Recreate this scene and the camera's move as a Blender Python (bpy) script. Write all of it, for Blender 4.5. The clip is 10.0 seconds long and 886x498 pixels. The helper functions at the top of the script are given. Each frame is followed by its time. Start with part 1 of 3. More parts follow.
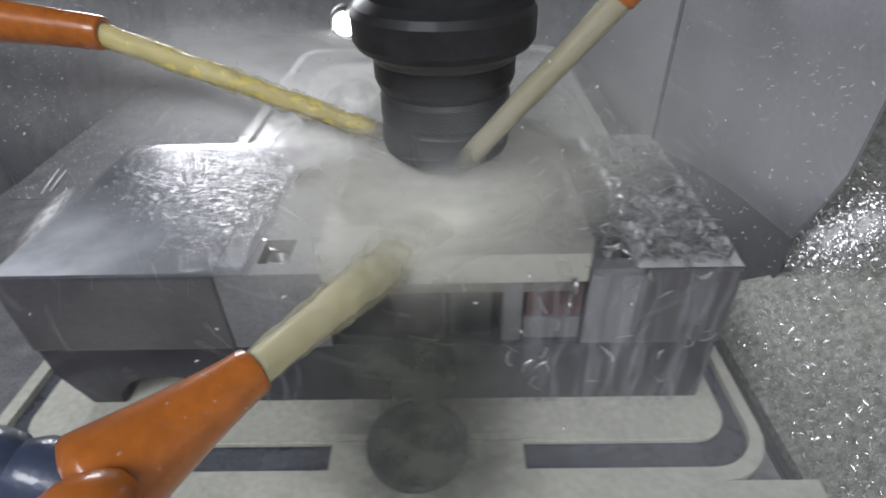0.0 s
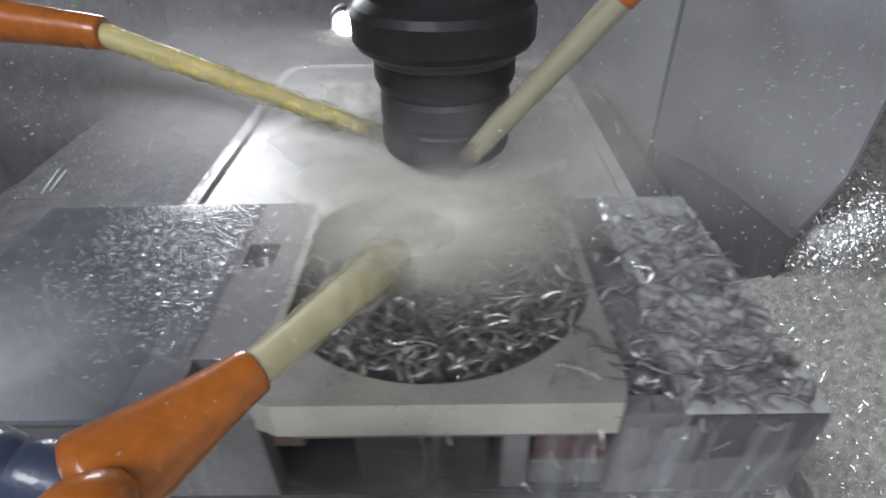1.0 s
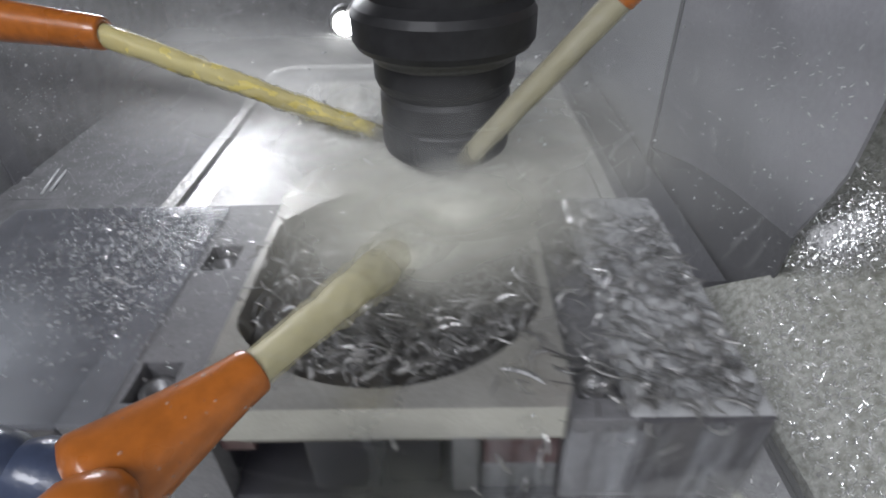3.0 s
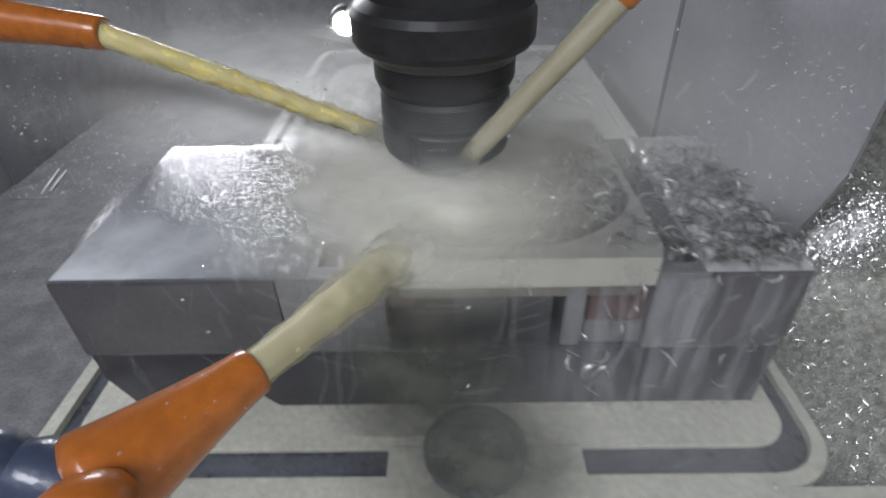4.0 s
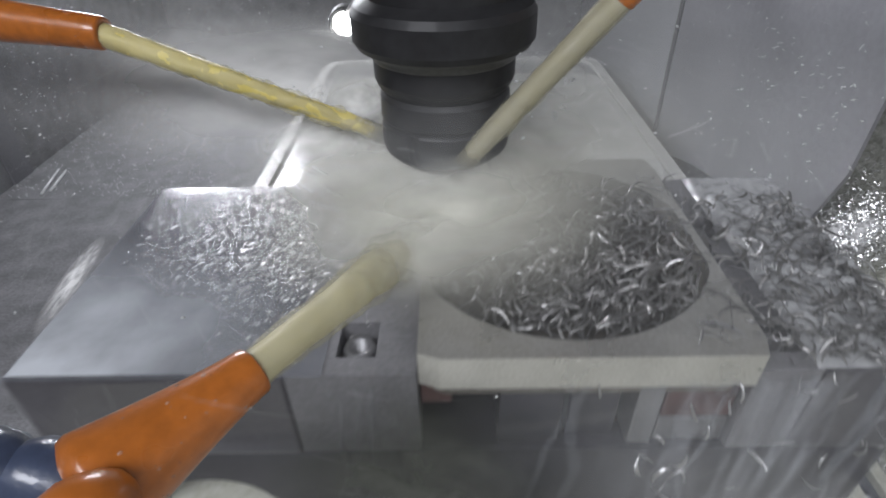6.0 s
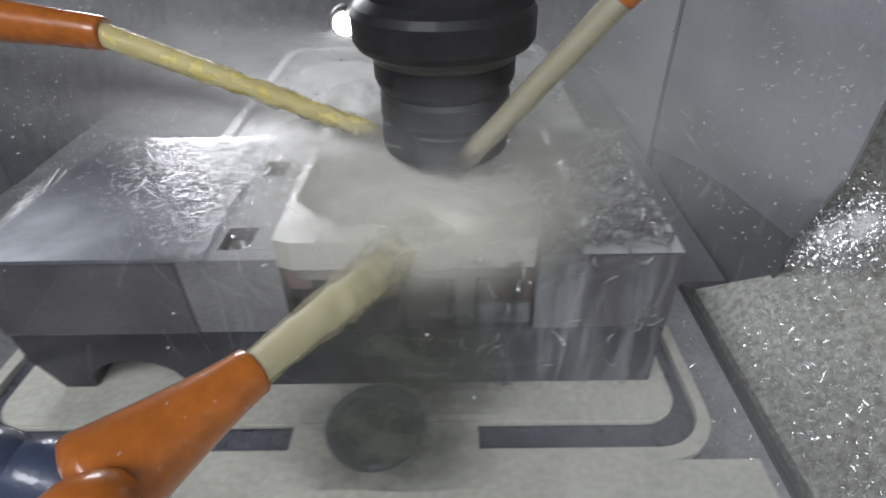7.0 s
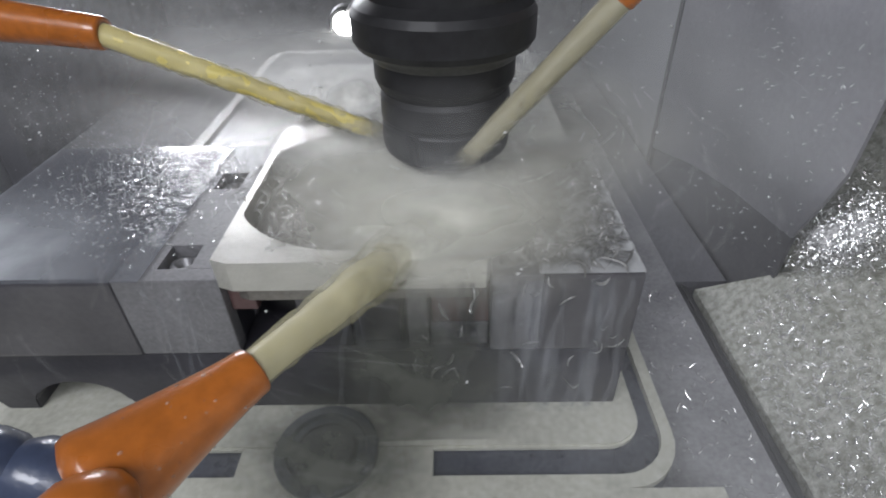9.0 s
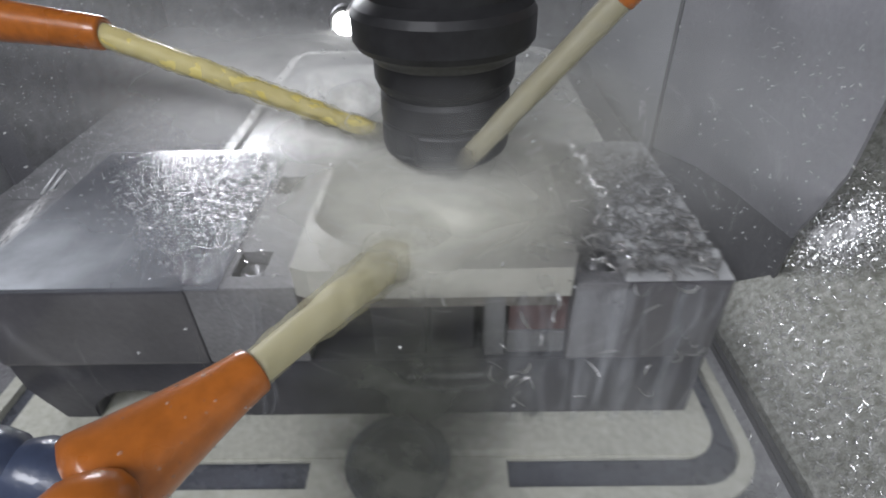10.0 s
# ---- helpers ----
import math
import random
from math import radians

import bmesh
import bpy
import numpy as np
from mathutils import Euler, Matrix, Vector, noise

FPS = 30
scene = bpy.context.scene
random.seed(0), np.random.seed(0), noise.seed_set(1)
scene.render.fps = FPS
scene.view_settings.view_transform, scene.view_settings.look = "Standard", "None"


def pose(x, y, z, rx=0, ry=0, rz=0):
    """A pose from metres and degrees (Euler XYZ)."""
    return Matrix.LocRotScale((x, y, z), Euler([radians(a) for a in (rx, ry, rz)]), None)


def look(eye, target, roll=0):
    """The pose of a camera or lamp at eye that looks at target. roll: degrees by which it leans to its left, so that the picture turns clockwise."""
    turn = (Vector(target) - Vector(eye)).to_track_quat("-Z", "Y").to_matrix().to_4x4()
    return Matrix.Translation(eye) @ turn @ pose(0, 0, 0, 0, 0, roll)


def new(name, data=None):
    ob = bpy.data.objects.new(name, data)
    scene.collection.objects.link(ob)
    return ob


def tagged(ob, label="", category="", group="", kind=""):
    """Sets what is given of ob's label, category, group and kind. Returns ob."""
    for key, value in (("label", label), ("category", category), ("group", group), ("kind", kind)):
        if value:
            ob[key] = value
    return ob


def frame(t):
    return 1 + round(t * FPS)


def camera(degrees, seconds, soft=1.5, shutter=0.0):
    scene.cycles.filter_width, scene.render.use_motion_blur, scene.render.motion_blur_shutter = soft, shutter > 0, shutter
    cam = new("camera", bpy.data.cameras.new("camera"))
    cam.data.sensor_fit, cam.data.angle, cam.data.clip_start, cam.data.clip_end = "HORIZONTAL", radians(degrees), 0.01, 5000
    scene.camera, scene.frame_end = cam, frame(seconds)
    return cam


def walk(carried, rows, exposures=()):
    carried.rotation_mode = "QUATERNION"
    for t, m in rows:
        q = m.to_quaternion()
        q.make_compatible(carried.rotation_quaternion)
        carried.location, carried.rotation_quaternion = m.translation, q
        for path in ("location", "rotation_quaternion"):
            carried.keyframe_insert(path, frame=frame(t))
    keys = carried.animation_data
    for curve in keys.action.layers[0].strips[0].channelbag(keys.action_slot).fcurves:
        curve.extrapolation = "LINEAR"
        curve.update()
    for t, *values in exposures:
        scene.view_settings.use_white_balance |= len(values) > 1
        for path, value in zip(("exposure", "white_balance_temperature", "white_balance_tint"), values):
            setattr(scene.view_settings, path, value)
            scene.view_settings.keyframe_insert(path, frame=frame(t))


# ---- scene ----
# The camera is fixed in the machine; the table carries vise and workpiece about under the spindle.
K = 0.128                      # metres in one plan unit (the camera's height over the vise jaws)
LEVEL = 1.599                  # plan height of the camera over the table top

cam = camera(78.9, 10.0, soft=1.9, shutter=0.5)
walk(cam, [(t, Matrix(((0.99976, 0.01588, 0.01534, 0), (0.00308, 0.58763, -0.80912, 0),
                       (-0.02186, 0.80897, 0.58744, LEVEL * K), (0, 0, 0, 1)))) for t in (0.0, 10.0)],
     exposures=[(0.0, 0.0), (10.0, 0.0)])

# ---- light: the machine's own lamps and an added front fill, enclosed cabin ----
world = bpy.data.worlds.new("world")
scene.world = world
world.use_nodes = True
world.node_tree.nodes["Background"].inputs[0].default_value = (0.75, 0.82, 0.92, 1)
world.node_tree.nodes["Background"].inputs[1].default_value = 0.2


def area_lamp(name, eye, target, size, size_y, power, colour=(0.93, 0.96, 1.0), spread=180):
    data = bpy.data.lights.new(name, "AREA")
    data.shape, data.size, data.size_y, data.energy, data.color = "RECTANGLE", size, size_y, power, colour
    data.spread = radians(spread)
    ob = new(name, data)
    ob.matrix_world = look(Vector(eye) * K, Vector(target) * K)
    return ob


area_lamp("lamp_strip_rear", (-2.2, 6.35, 1.95), (0.9, 1.5, 0.0), 0.42, 0.15, 2.4, (0.91, 0.93, 1.0), 120)
area_lamp("lamp_strip_side", (-2.3, -2.2, 5.0), (0.7, 1.7, 0.2), 0.45, 0.20, 3.65, (0.92, 0.935, 1.0))
# unseen fill, added to brighten the slope and the right jaw's front
area_lamp("fill_light_front", (0.9, -2.4, 3.5), (0.9, 1.4, 0.2), 0.40, 0.16, 1.05, (0.92, 0.935, 1.0))


# ---- materials ----
def material(name, base, rough=0.5, metal=0.0, vary=0.25, scale=60.0, bump=0.15, fine=900.0, second=None,
             coat=0.0, alpha=1.0, spec=0.5, stretch=(1, 1, 1), transmission=0.0, spots=0.5, glow=0.0):
    m = bpy.data.materials.new(name)
    m.use_nodes = True
    nt = m.node_tree
    n, link = nt.nodes, nt.links.new
    b = n["Principled BSDF"]
    tc, mp = n.new("ShaderNodeTexCoord"), n.new("ShaderNodeMapping")
    mp.inputs["Scale"].default_value = stretch
    link(tc.outputs["Object"], mp.inputs["Vector"])
    big, small = n.new("ShaderNodeTexNoise"), n.new("ShaderNodeTexNoise")
    big.inputs["Scale"].default_value, big.inputs["Detail"].default_value = scale, 5
    small.inputs["Scale"].default_value, small.inputs["Detail"].default_value = fine, 3
    for x in (big, small):
        link(mp.outputs[0], x.inputs["Vector"])
    ramp = n.new("ShaderNodeValToRGB")
    ramp.color_ramp.elements[0].position, ramp.color_ramp.elements[1].position = 0.32, 0.7
    two = second or tuple(c * (1 - vary) for c in base)
    ramp.color_ramp.elements[0].color, ramp.color_ramp.elements[1].color = (*two, 1), (*base, 1)
    link(big.outputs["Fac"], ramp.inputs[0])
    mix = n.new("ShaderNodeMixRGB")
    mix.blend_type, mix.inputs[0].default_value = "OVERLAY", 0.35 * spots * 2
    link(ramp.outputs[0], mix.inputs[1])
    link(small.outputs["Fac"], mix.inputs[2])
    link(mix.outputs[0], b.inputs["Base Color"])
    mr = n.new("ShaderNodeMapRange")
    mr.inputs[3].default_value, mr.inputs[4].default_value = max(0.03, rough - 0.12), min(1, rough + 0.12)
    link(big.outputs["Fac"], mr.inputs[0])
    link(mr.outputs[0], b.inputs["Roughness"])
    b.inputs["Metallic"].default_value = metal
    b.inputs["Coat Weight"].default_value, b.inputs["Coat Roughness"].default_value = coat, 0.06
    b.inputs["Specular IOR Level"].default_value = spec
    b.inputs["Alpha"].default_value = alpha
    b.inputs["Transmission Weight"].default_value = transmission
    if glow:
        b.inputs["Emission Color"].default_value, b.inputs["Emission Strength"].default_value = (*base, 1), glow
    if bump:
        add, bp = n.new("ShaderNodeMath"), n.new("ShaderNodeBump")
        add.operation = "ADD"
        link(big.outputs["Fac"], add.inputs[0])
        link(small.outputs["Fac"], add.inputs[1])
        link(add.outputs[0], bp.inputs["Height"])
        bp.inputs["Strength"].default_value, bp.inputs["Distance"].default_value = bump, 0.002
        link(bp.outputs[0], b.inputs["Normal"])
        if coat:
            link(bp.outputs[0], b.inputs["Coat Normal"])
    return m


def mist(name, colour, amount, scale, centre=(0, 0, 0), radius=0.1, flat=1.0, low=0.0, stretch=(1, 1, 1)):
    """Fine spray: a diffuse sheet that thins out with the distance from its centre."""
    m = bpy.data.materials.new(name)
    m.use_nodes = True
    nt = m.node_tree
    n, link = nt.nodes, nt.links.new
    tc, mp, grad = n.new("ShaderNodeTexCoord"), n.new("ShaderNodeMapping"), n.new("ShaderNodeTexGradient")
    grad.gradient_type = "SPHERICAL"
    mp.inputs["Scale"].default_value = (1 / radius, 1 / radius, flat / radius)
    mp.inputs["Location"].default_value = tuple(-c / radius for c in centre)
    link(tc.outputs["Object"], mp.inputs[0])
    link(mp.outputs[0], grad.inputs[0])
    noise_a = n.new("ShaderNodeTexNoise")
    noise_a.inputs["Scale"].default_value, noise_a.inputs["Detail"].default_value = scale, 6
    spread = n.new("ShaderNodeMapping")
    spread.inputs["Scale"].default_value = stretch
    link(tc.outputs["Object"], spread.inputs[0])
    link(spread.outputs[0], noise_a.inputs["Vector"])
    rng = n.new("ShaderNodeMapRange")
    rng.inputs[1].default_value, rng.inputs[2].default_value, rng.inputs[3].default_value = 0.3, 0.7, low
    link(noise_a.outputs["Fac"], rng.inputs[0])
    pw, mul, mul2 = n.new("ShaderNodeMath"), n.new("ShaderNodeMath"), n.new("ShaderNodeMath")
    pw.operation, pw.inputs[1].default_value = "POWER", 1.2
    link(grad.outputs["Fac"], pw.inputs[0])
    mul.operation = mul2.operation = "MULTIPLY"
    link(pw.outputs[0], mul.inputs[0])
    link(rng.outputs[0], mul.inputs[1])
    link(mul.outputs[0], mul2.inputs[0])
    mul2.inputs[1].default_value = amount
    mul2.use_clamp = True
    b = n["Principled BSDF"]
    b.inputs["Base Color"].default_value = (*colour, 1)
    b.inputs["Roughness"].default_value = 0.9
    b.inputs["Specular IOR Level"].default_value = 0.0
    b.inputs["Subsurface Weight"].default_value = 0.0
    link(mul2.outputs[0], b.inputs["Alpha"])
    return m


STEEL_DARK = material("wet_dark_steel", (0.085, 0.083, 0.10), 0.36, 0.4, 0.4, 40, 0.05, 500, coat=0.4, spots=0.25)
JAW_STEEL = material("wet_jaw_steel", (0.15, 0.146, 0.16), 0.34, 0.4, 0.3, 30, 0.05, 400, coat=0.4, spots=0.25)
JAW_PLATE = material("scuffed_jaw_steel", (0.25, 0.248, 0.26), 0.55, 0.1, 0.3, 30, 0.05, 700, coat=0.15)
STEEL_GREY = material("wet_grey_steel", (0.30, 0.30, 0.31), 0.38, 0.45, 0.25, 40, 0.10, 800, coat=0.5)
ALUMINIUM = material("milled_aluminium", (0.70, 0.69, 0.65), 0.30, 0.65, 0.18, 50, 0.06, 900, coat=0.6)
# the plate's aluminium, darkened for the shade down in the pocket
POCKET = material("shaded_pocket_floor", (0.30, 0.28, 0.26), 0.35, 0.6, 0.3, 70, 0.2, 600, coat=0.6)
BROWN = material("reddish_brown_plastic", (0.14, 0.08, 0.078), 0.45, 0.0, 0.3, 60, 0.1, 400, coat=0.3)
TABLE = material("coolant_covered_table", (0.62, 0.62, 0.54), 0.62, 0.0, 0.2, 30, 0.16, 300, coat=0.03)
WET_TABLE = material("flooded_pale_plate", (0.66, 0.66, 0.62), 0.42, 0.0, 0.15, 45, 0.8, 160, coat=0.3)
GROOVE_REAR = material("flooded_grey_channel", (0.36, 0.36, 0.36), 0.3, 0.2, 0.25, 40, 0.2, 200, coat=0.6)
GROOVE = material("wet_table_groove", (0.15, 0.16, 0.19), 0.3, 0.3, 0.35, 60, 0.15, 500, coat=0.5)
PANEL = material("grey_painted_sheet", (0.27, 0.275, 0.285), 0.38, 0.0, 0.12, 14, 0.05, 500, coat=0.25)
GUARD = material("wet_zinc_sheet", (0.31, 0.31, 0.328), 0.36, 0.5, 0.15, 16, 0.03, 260, coat=0.1, spots=0.2)
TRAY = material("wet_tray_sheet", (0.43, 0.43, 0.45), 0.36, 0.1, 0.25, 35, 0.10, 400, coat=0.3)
# grey sheet with the dimmer light at left and rear put into its colour
SHADED_GREY = material("shaded_grey_sheet", (0.25, 0.25, 0.26), 0.62, 0.0, 0.35, 60, 0.3, 500, coat=0.0, spec=0.25)
PANEL_DARK = material("dark_grey_sheet", (0.20, 0.20, 0.22), 0.45, 0.0, 0.25, 22, 0.08, 500, coat=0.2)
CHIPPED = material("chip_strewn_sheet", (0.53, 0.53, 0.49), 0.5, 0.0, 0.5, 260, 0.5, 900, coat=0.05, second=(0.24, 0.245, 0.20))
# dark colour that holds the shade along the guard's lower edge
GUARD_SHADE = material("guard_shade_sheet", (0.105, 0.105, 0.11), 0.5, 0.0, 0.25, 20, 0.08, 300, coat=0.15)
RUBBER = material("black_rubber_seal", (0.07, 0.07, 0.075), 0.5, 0.0, 0.3, 60, 0.2, 500)
HOLDER = material("black_oxide_steel", (0.034, 0.034, 0.036), 0.55, 0.25, 0.4, 50, 0.02, 300, coat=0.06, spec=0.35)
HOLDER_BAND = material("grey_holder_edge", (0.085, 0.085, 0.08), 0.5, 0.3, 0.3, 60, 0.06, 600, coat=0.3)
ORANGE = material("orange_plastic", (0.50, 0.15, 0.024), 0.3, 0.0, 0.22, 25, 0.07, 300, coat=0.45)
BLUE = material("blue_plastic", (0.06, 0.078, 0.135), 0.32, 0.0, 0.3, 60, 0.10, 400, coat=0.6)
JET = material("milky_yellow_coolant", (0.85, 0.80, 0.54), 0.4, 0.0, 0.18, 40, 0.14, 200, coat=0.04, spec=0.25, second=(0.74, 0.68, 0.42), stretch=(1, 1, 0.4), spots=0.15)
JET_YELLOW = material("yellow_coolant", (0.76, 0.67, 0.28), 0.35, 0.0, 0.2, 60, 0.25, 260, coat=0.04, spec=0.25, second=(0.62, 0.51, 0.14), stretch=(1, 1, 0.4), spots=0.15)
# shaded copy of the coolant: the right jet's darkness is in the colour
JET_SHADED = material("shaded_coolant", (0.26, 0.24, 0.17), 0.4, 0.0, 0.2, 60, 0.25, 260, coat=0.03, spec=0.25, stretch=(1, 1, 0.4), spots=0.15)
# darker copy of CHIP for the heaps in pocket and on jaw
CHIP_DARK = material("dark_aluminium_chip", (0.34, 0.335, 0.33), 0.42, 0.7, 0.4, 200, 0.1, 900)
CHIP = material("bright_aluminium_chip", (0.66, 0.66, 0.66), 0.30, 0.85, 0.2, 300, 0.1, 900)
WATER = material("rippling_coolant_film", (0.32, 0.335, 0.37), 0.04, 0.0, 0.3, 160, 0.10, 600, alpha=0.5, spec=1.0, stretch=(0.45, 1, 1))
POOL = material("clear_swirling_coolant", (0.25, 0.25, 0.25), 0.05, 0.0, 0.3, 160, 0.12, 600, alpha=0.25, spec=1.0)
MILK = material("milky_rippling_coolant", (0.72, 0.73, 0.74), 0.10, 0.0, 0.2, 50, 0.12, 300, alpha=0.66, spec=1.0, stretch=(0.6, 1, 1))
RUN = material("milky_coolant_run", (0.60, 0.63, 0.68), 0.12, 0.0, 0.1, 120, 0.1, 500, alpha=0.11, spec=0.5, stretch=(1, 1, 0.3))
BEAD = material("clear_water_bead", (0.78, 0.72, 0.66), 0.05, 0.0, 0.0, 100, 0.0, 500, alpha=0.2, spec=1.0)
DROP = material("coolant_droplet", (0.85, 0.86, 0.86), 0.08, 0.0, 0.05, 100, 0.0, 500, alpha=0.75, spec=0.9)
FOG = mist("fine_coolant_spray", (0.65, 0.645, 0.575), 1.25, 14.0, radius=K, low=0.45)
# the same spray as FOG, its backlight at the left rear put into the colour
BRIGHT = mist("backlit_coolant_spray", (0.84, 0.84, 0.82), 1.4, 13.0, radius=K, low=0.4)
CORE = mist("thick_coolant_spray", (0.65, 0.645, 0.57), 1.35, 9.0, radius=K, low=0.55)
VEIL = mist("faint_coolant_haze", (0.78, 0.79, 0.78), 0.20, 11.0, radius=K, low=0.45)
HAZE = mist("thin_coolant_haze", (0.78, 0.79, 0.78), 0.46, 11.0, radius=K, low=0.4)
STREAK = mist("white_edge_highlight", (0.92, 0.92, 0.92), 2.2, 30.0, radius=K)
PILE_GLINT = mist("white_pile_glint", (0.92, 0.92, 0.92), 3.6, 55.0, radius=K)
CURTAIN = mist("streaked_coolant_curtain", (0.60, 0.62, 0.67), 0.50, 130.0, (-0.36 * K, 0.0, 0.36 * K), 0.62 * K, low=-0.75, stretch=(1, 1, 0.12))
# sheen of the smooth coolant on the long jaw, put into a pale colour
SHEEN = mist("pale_film_sheen", (0.62, 0.65, 0.69), 1.45, 40.0, (-2.16 * K, 0.0, 0.61 * K), 0.60 * K, low=0.5)
# murky coolant, darkened further for the shade under plate and vise
MURK = mist("murky_coolant_shade", (0.12, 0.125, 0.11), 1.6, 22.0, radius=K, low=0.3)
SKIN = material("torn_jet_film", (0.74, 0.70, 0.50), 0.7, 0.0, 0.1, 60, 0.2, 300, alpha=0.32, spec=0.15)
GLINT = material("bright_foam_fleck", (0.92, 0.92, 0.92), 0.26, 0.7, 0.1, 300, 0.1, 900)
FOAM = material("white_foam_drop", (0.90, 0.91, 0.92), 0.25, 0.0, 0.05, 300, 0.05, 900, coat=0.5)
LED = material("led_lens", (1.0, 1.0, 1.0), 0.2, 0.0, 0.0, 10, 0.0, 10, glow=14.0)


# ---- building ----
def part(name, bm, mat, parent=None, label="", smooth=False, at=None):
    me = bpy.data.meshes.new(name)
    bmesh.ops.recalc_face_normals(bm, faces=bm.faces[:])
    bm.to_mesh(me)
    bm.free()
    me.materials.append(mat)
    if smooth:
        for poly in me.polygons:
            poly.use_smooth = True
    ob = new(name, me)
    if parent:
        ob.parent = parent
    if label:
        ob["label"] = label
    if at is not None:
        ob.matrix_basis = at
    return ob


def thing(name, label, category, group="", kind=""):
    return tagged(new(name), label, category, group, kind)


def block(x0, x1, y0, y1, z0, z1, bevel=0.012, segments=2):
    """A box in plan units with broken edges."""
    bm = bmesh.new()
    bmesh.ops.create_cube(bm, size=1)
    for v in bm.verts:
        v.co = Vector(((x0 + x1) / 2 + v.co.x * (x1 - x0), (y0 + y1) / 2 + v.co.y * (y1 - y0),
                       (z0 + z1) / 2 + v.co.z * (z1 - z0))) * K
    if bevel:
        bmesh.ops.bevel(bm, geom=bm.edges[:], offset=bevel * K, segments=segments, profile=0.6, affect="EDGES")
    return bm


def extrude_outline(points, a, b, axis="z", bevel=0.0):
    """A prism of an outline in plan units: along z of (x, y), along y of (x, z), or along x of (y, z)."""
    bm = bmesh.new()
    def put(p, d):
        return Vector({"z": (p[0], p[1], d), "y": (p[0], d, p[1]), "x": (d, p[0], p[1])}[axis]) * K
    lo, hi = [bm.verts.new(put(p, a)) for p in points], [bm.verts.new(put(p, b)) for p in points]
    bm.faces.new(lo), bm.faces.new(hi)
    for i in range(len(points)):
        j = (i + 1) % len(points)
        bm.faces.new((lo[i], lo[j], hi[j], hi[i]))
    if bevel:
        bmesh.ops.recalc_face_normals(bm, faces=bm.faces[:])
        edges = [e for e in bm.edges if e.calc_face_angle(0) > 0.6]
        bmesh.ops.bevel(bm, geom=edges, offset=bevel * K, segments=2, affect="EDGES")
    return bm


def rounded(x0, x1, y0, y1, r, steps=7):
    pts = []
    for cx, cy, a in ((x1 - r, y1 - r, 0), (x0 + r, y1 - r, 90), (x0 + r, y0 + r, 180), (x1 - r, y0 + r, 270)):
        for i in range(steps + 1):
            t = radians(a + 90 * i / steps)
            pts.append((cx + r * math.cos(t), cy + r * math.sin(t)))
    return pts


def ring(outer, inner, z0, z1):
    """The solid between two outlines with the same number of points."""
    bm = bmesh.new()
    loops = [[bm.verts.new(Vector((*p, z)) * K) for p in o] for o, z in ((outer, z0), (outer, z1), (inner, z1), (inner, z0))]
    n = len(outer)
    for k in range(4):
        a, b = loops[k], loops[(k + 1) % 4]
        for i in range(n):
            j = (i + 1) % n
            bm.faces.new((a[i], a[j], b[j], b[i]))
    return bm


def lathe(profile, steps=48, cap=True):
    """A turned body round z, from (radius, height) in plan units."""
    bm = bmesh.new()
    loops = []
    for r, z in profile:
        loops.append([bm.verts.new(Vector((r * math.cos(2 * math.pi * i / steps), r * math.sin(2 * math.pi * i / steps), z)) * K) for i in range(steps)])
    for a, b in zip(loops, loops[1:]):
        for i in range(steps):
            j = (i + 1) % steps
            bm.faces.new((a[i], a[j], b[j], b[i]))
    if cap:
        bm.faces.new(loops[0]), bm.faces.new(loops[-1])
    return bm


def tube(length, radius_at, steps=28, rings=60, rough=0.0, seed=0, freq=30.0):
    """A stream along z from 0 to length (plan units), with an uneven skin."""
    bm = bmesh.new()
    loops = []
    for k in range(rings + 1):
        z = length * k / rings
        loop = []
        for i in range(steps):
            a = 2 * math.pi * i / steps
            q = Vector((math.cos(a) * 1.2, math.sin(a) * 1.2, z * freq + seed * 7.3))
            r = radius_at(k / rings) * (1 + rough * (0.4 + 1.6 * k / rings) * (noise.noise(q) + 0.5 * noise.noise(q * 2.7)))
            loop.append(bm.verts.new(Vector((r * math.cos(a), r * math.sin(a), z)) * K))
        loops.append(loop)
    for a, b in zip(loops, loops[1:]):
        for i in range(steps):
            j = (i + 1) % steps
            bm.faces.new((a[i], a[j], b[j], b[i]))
    bm.faces.new(loops[0]), bm.faces.new(loops[-1])
    return bm


def aim(p, q):
    """The pose at p (plan units) whose z axis points to q."""
    p, q = Vector(p) * K, Vector(q) * K
    return Matrix.Translation(p) @ (q - p).to_track_quat("Z", "Y").to_matrix().to_4x4()


RIDERS = []                    # what travels with the table


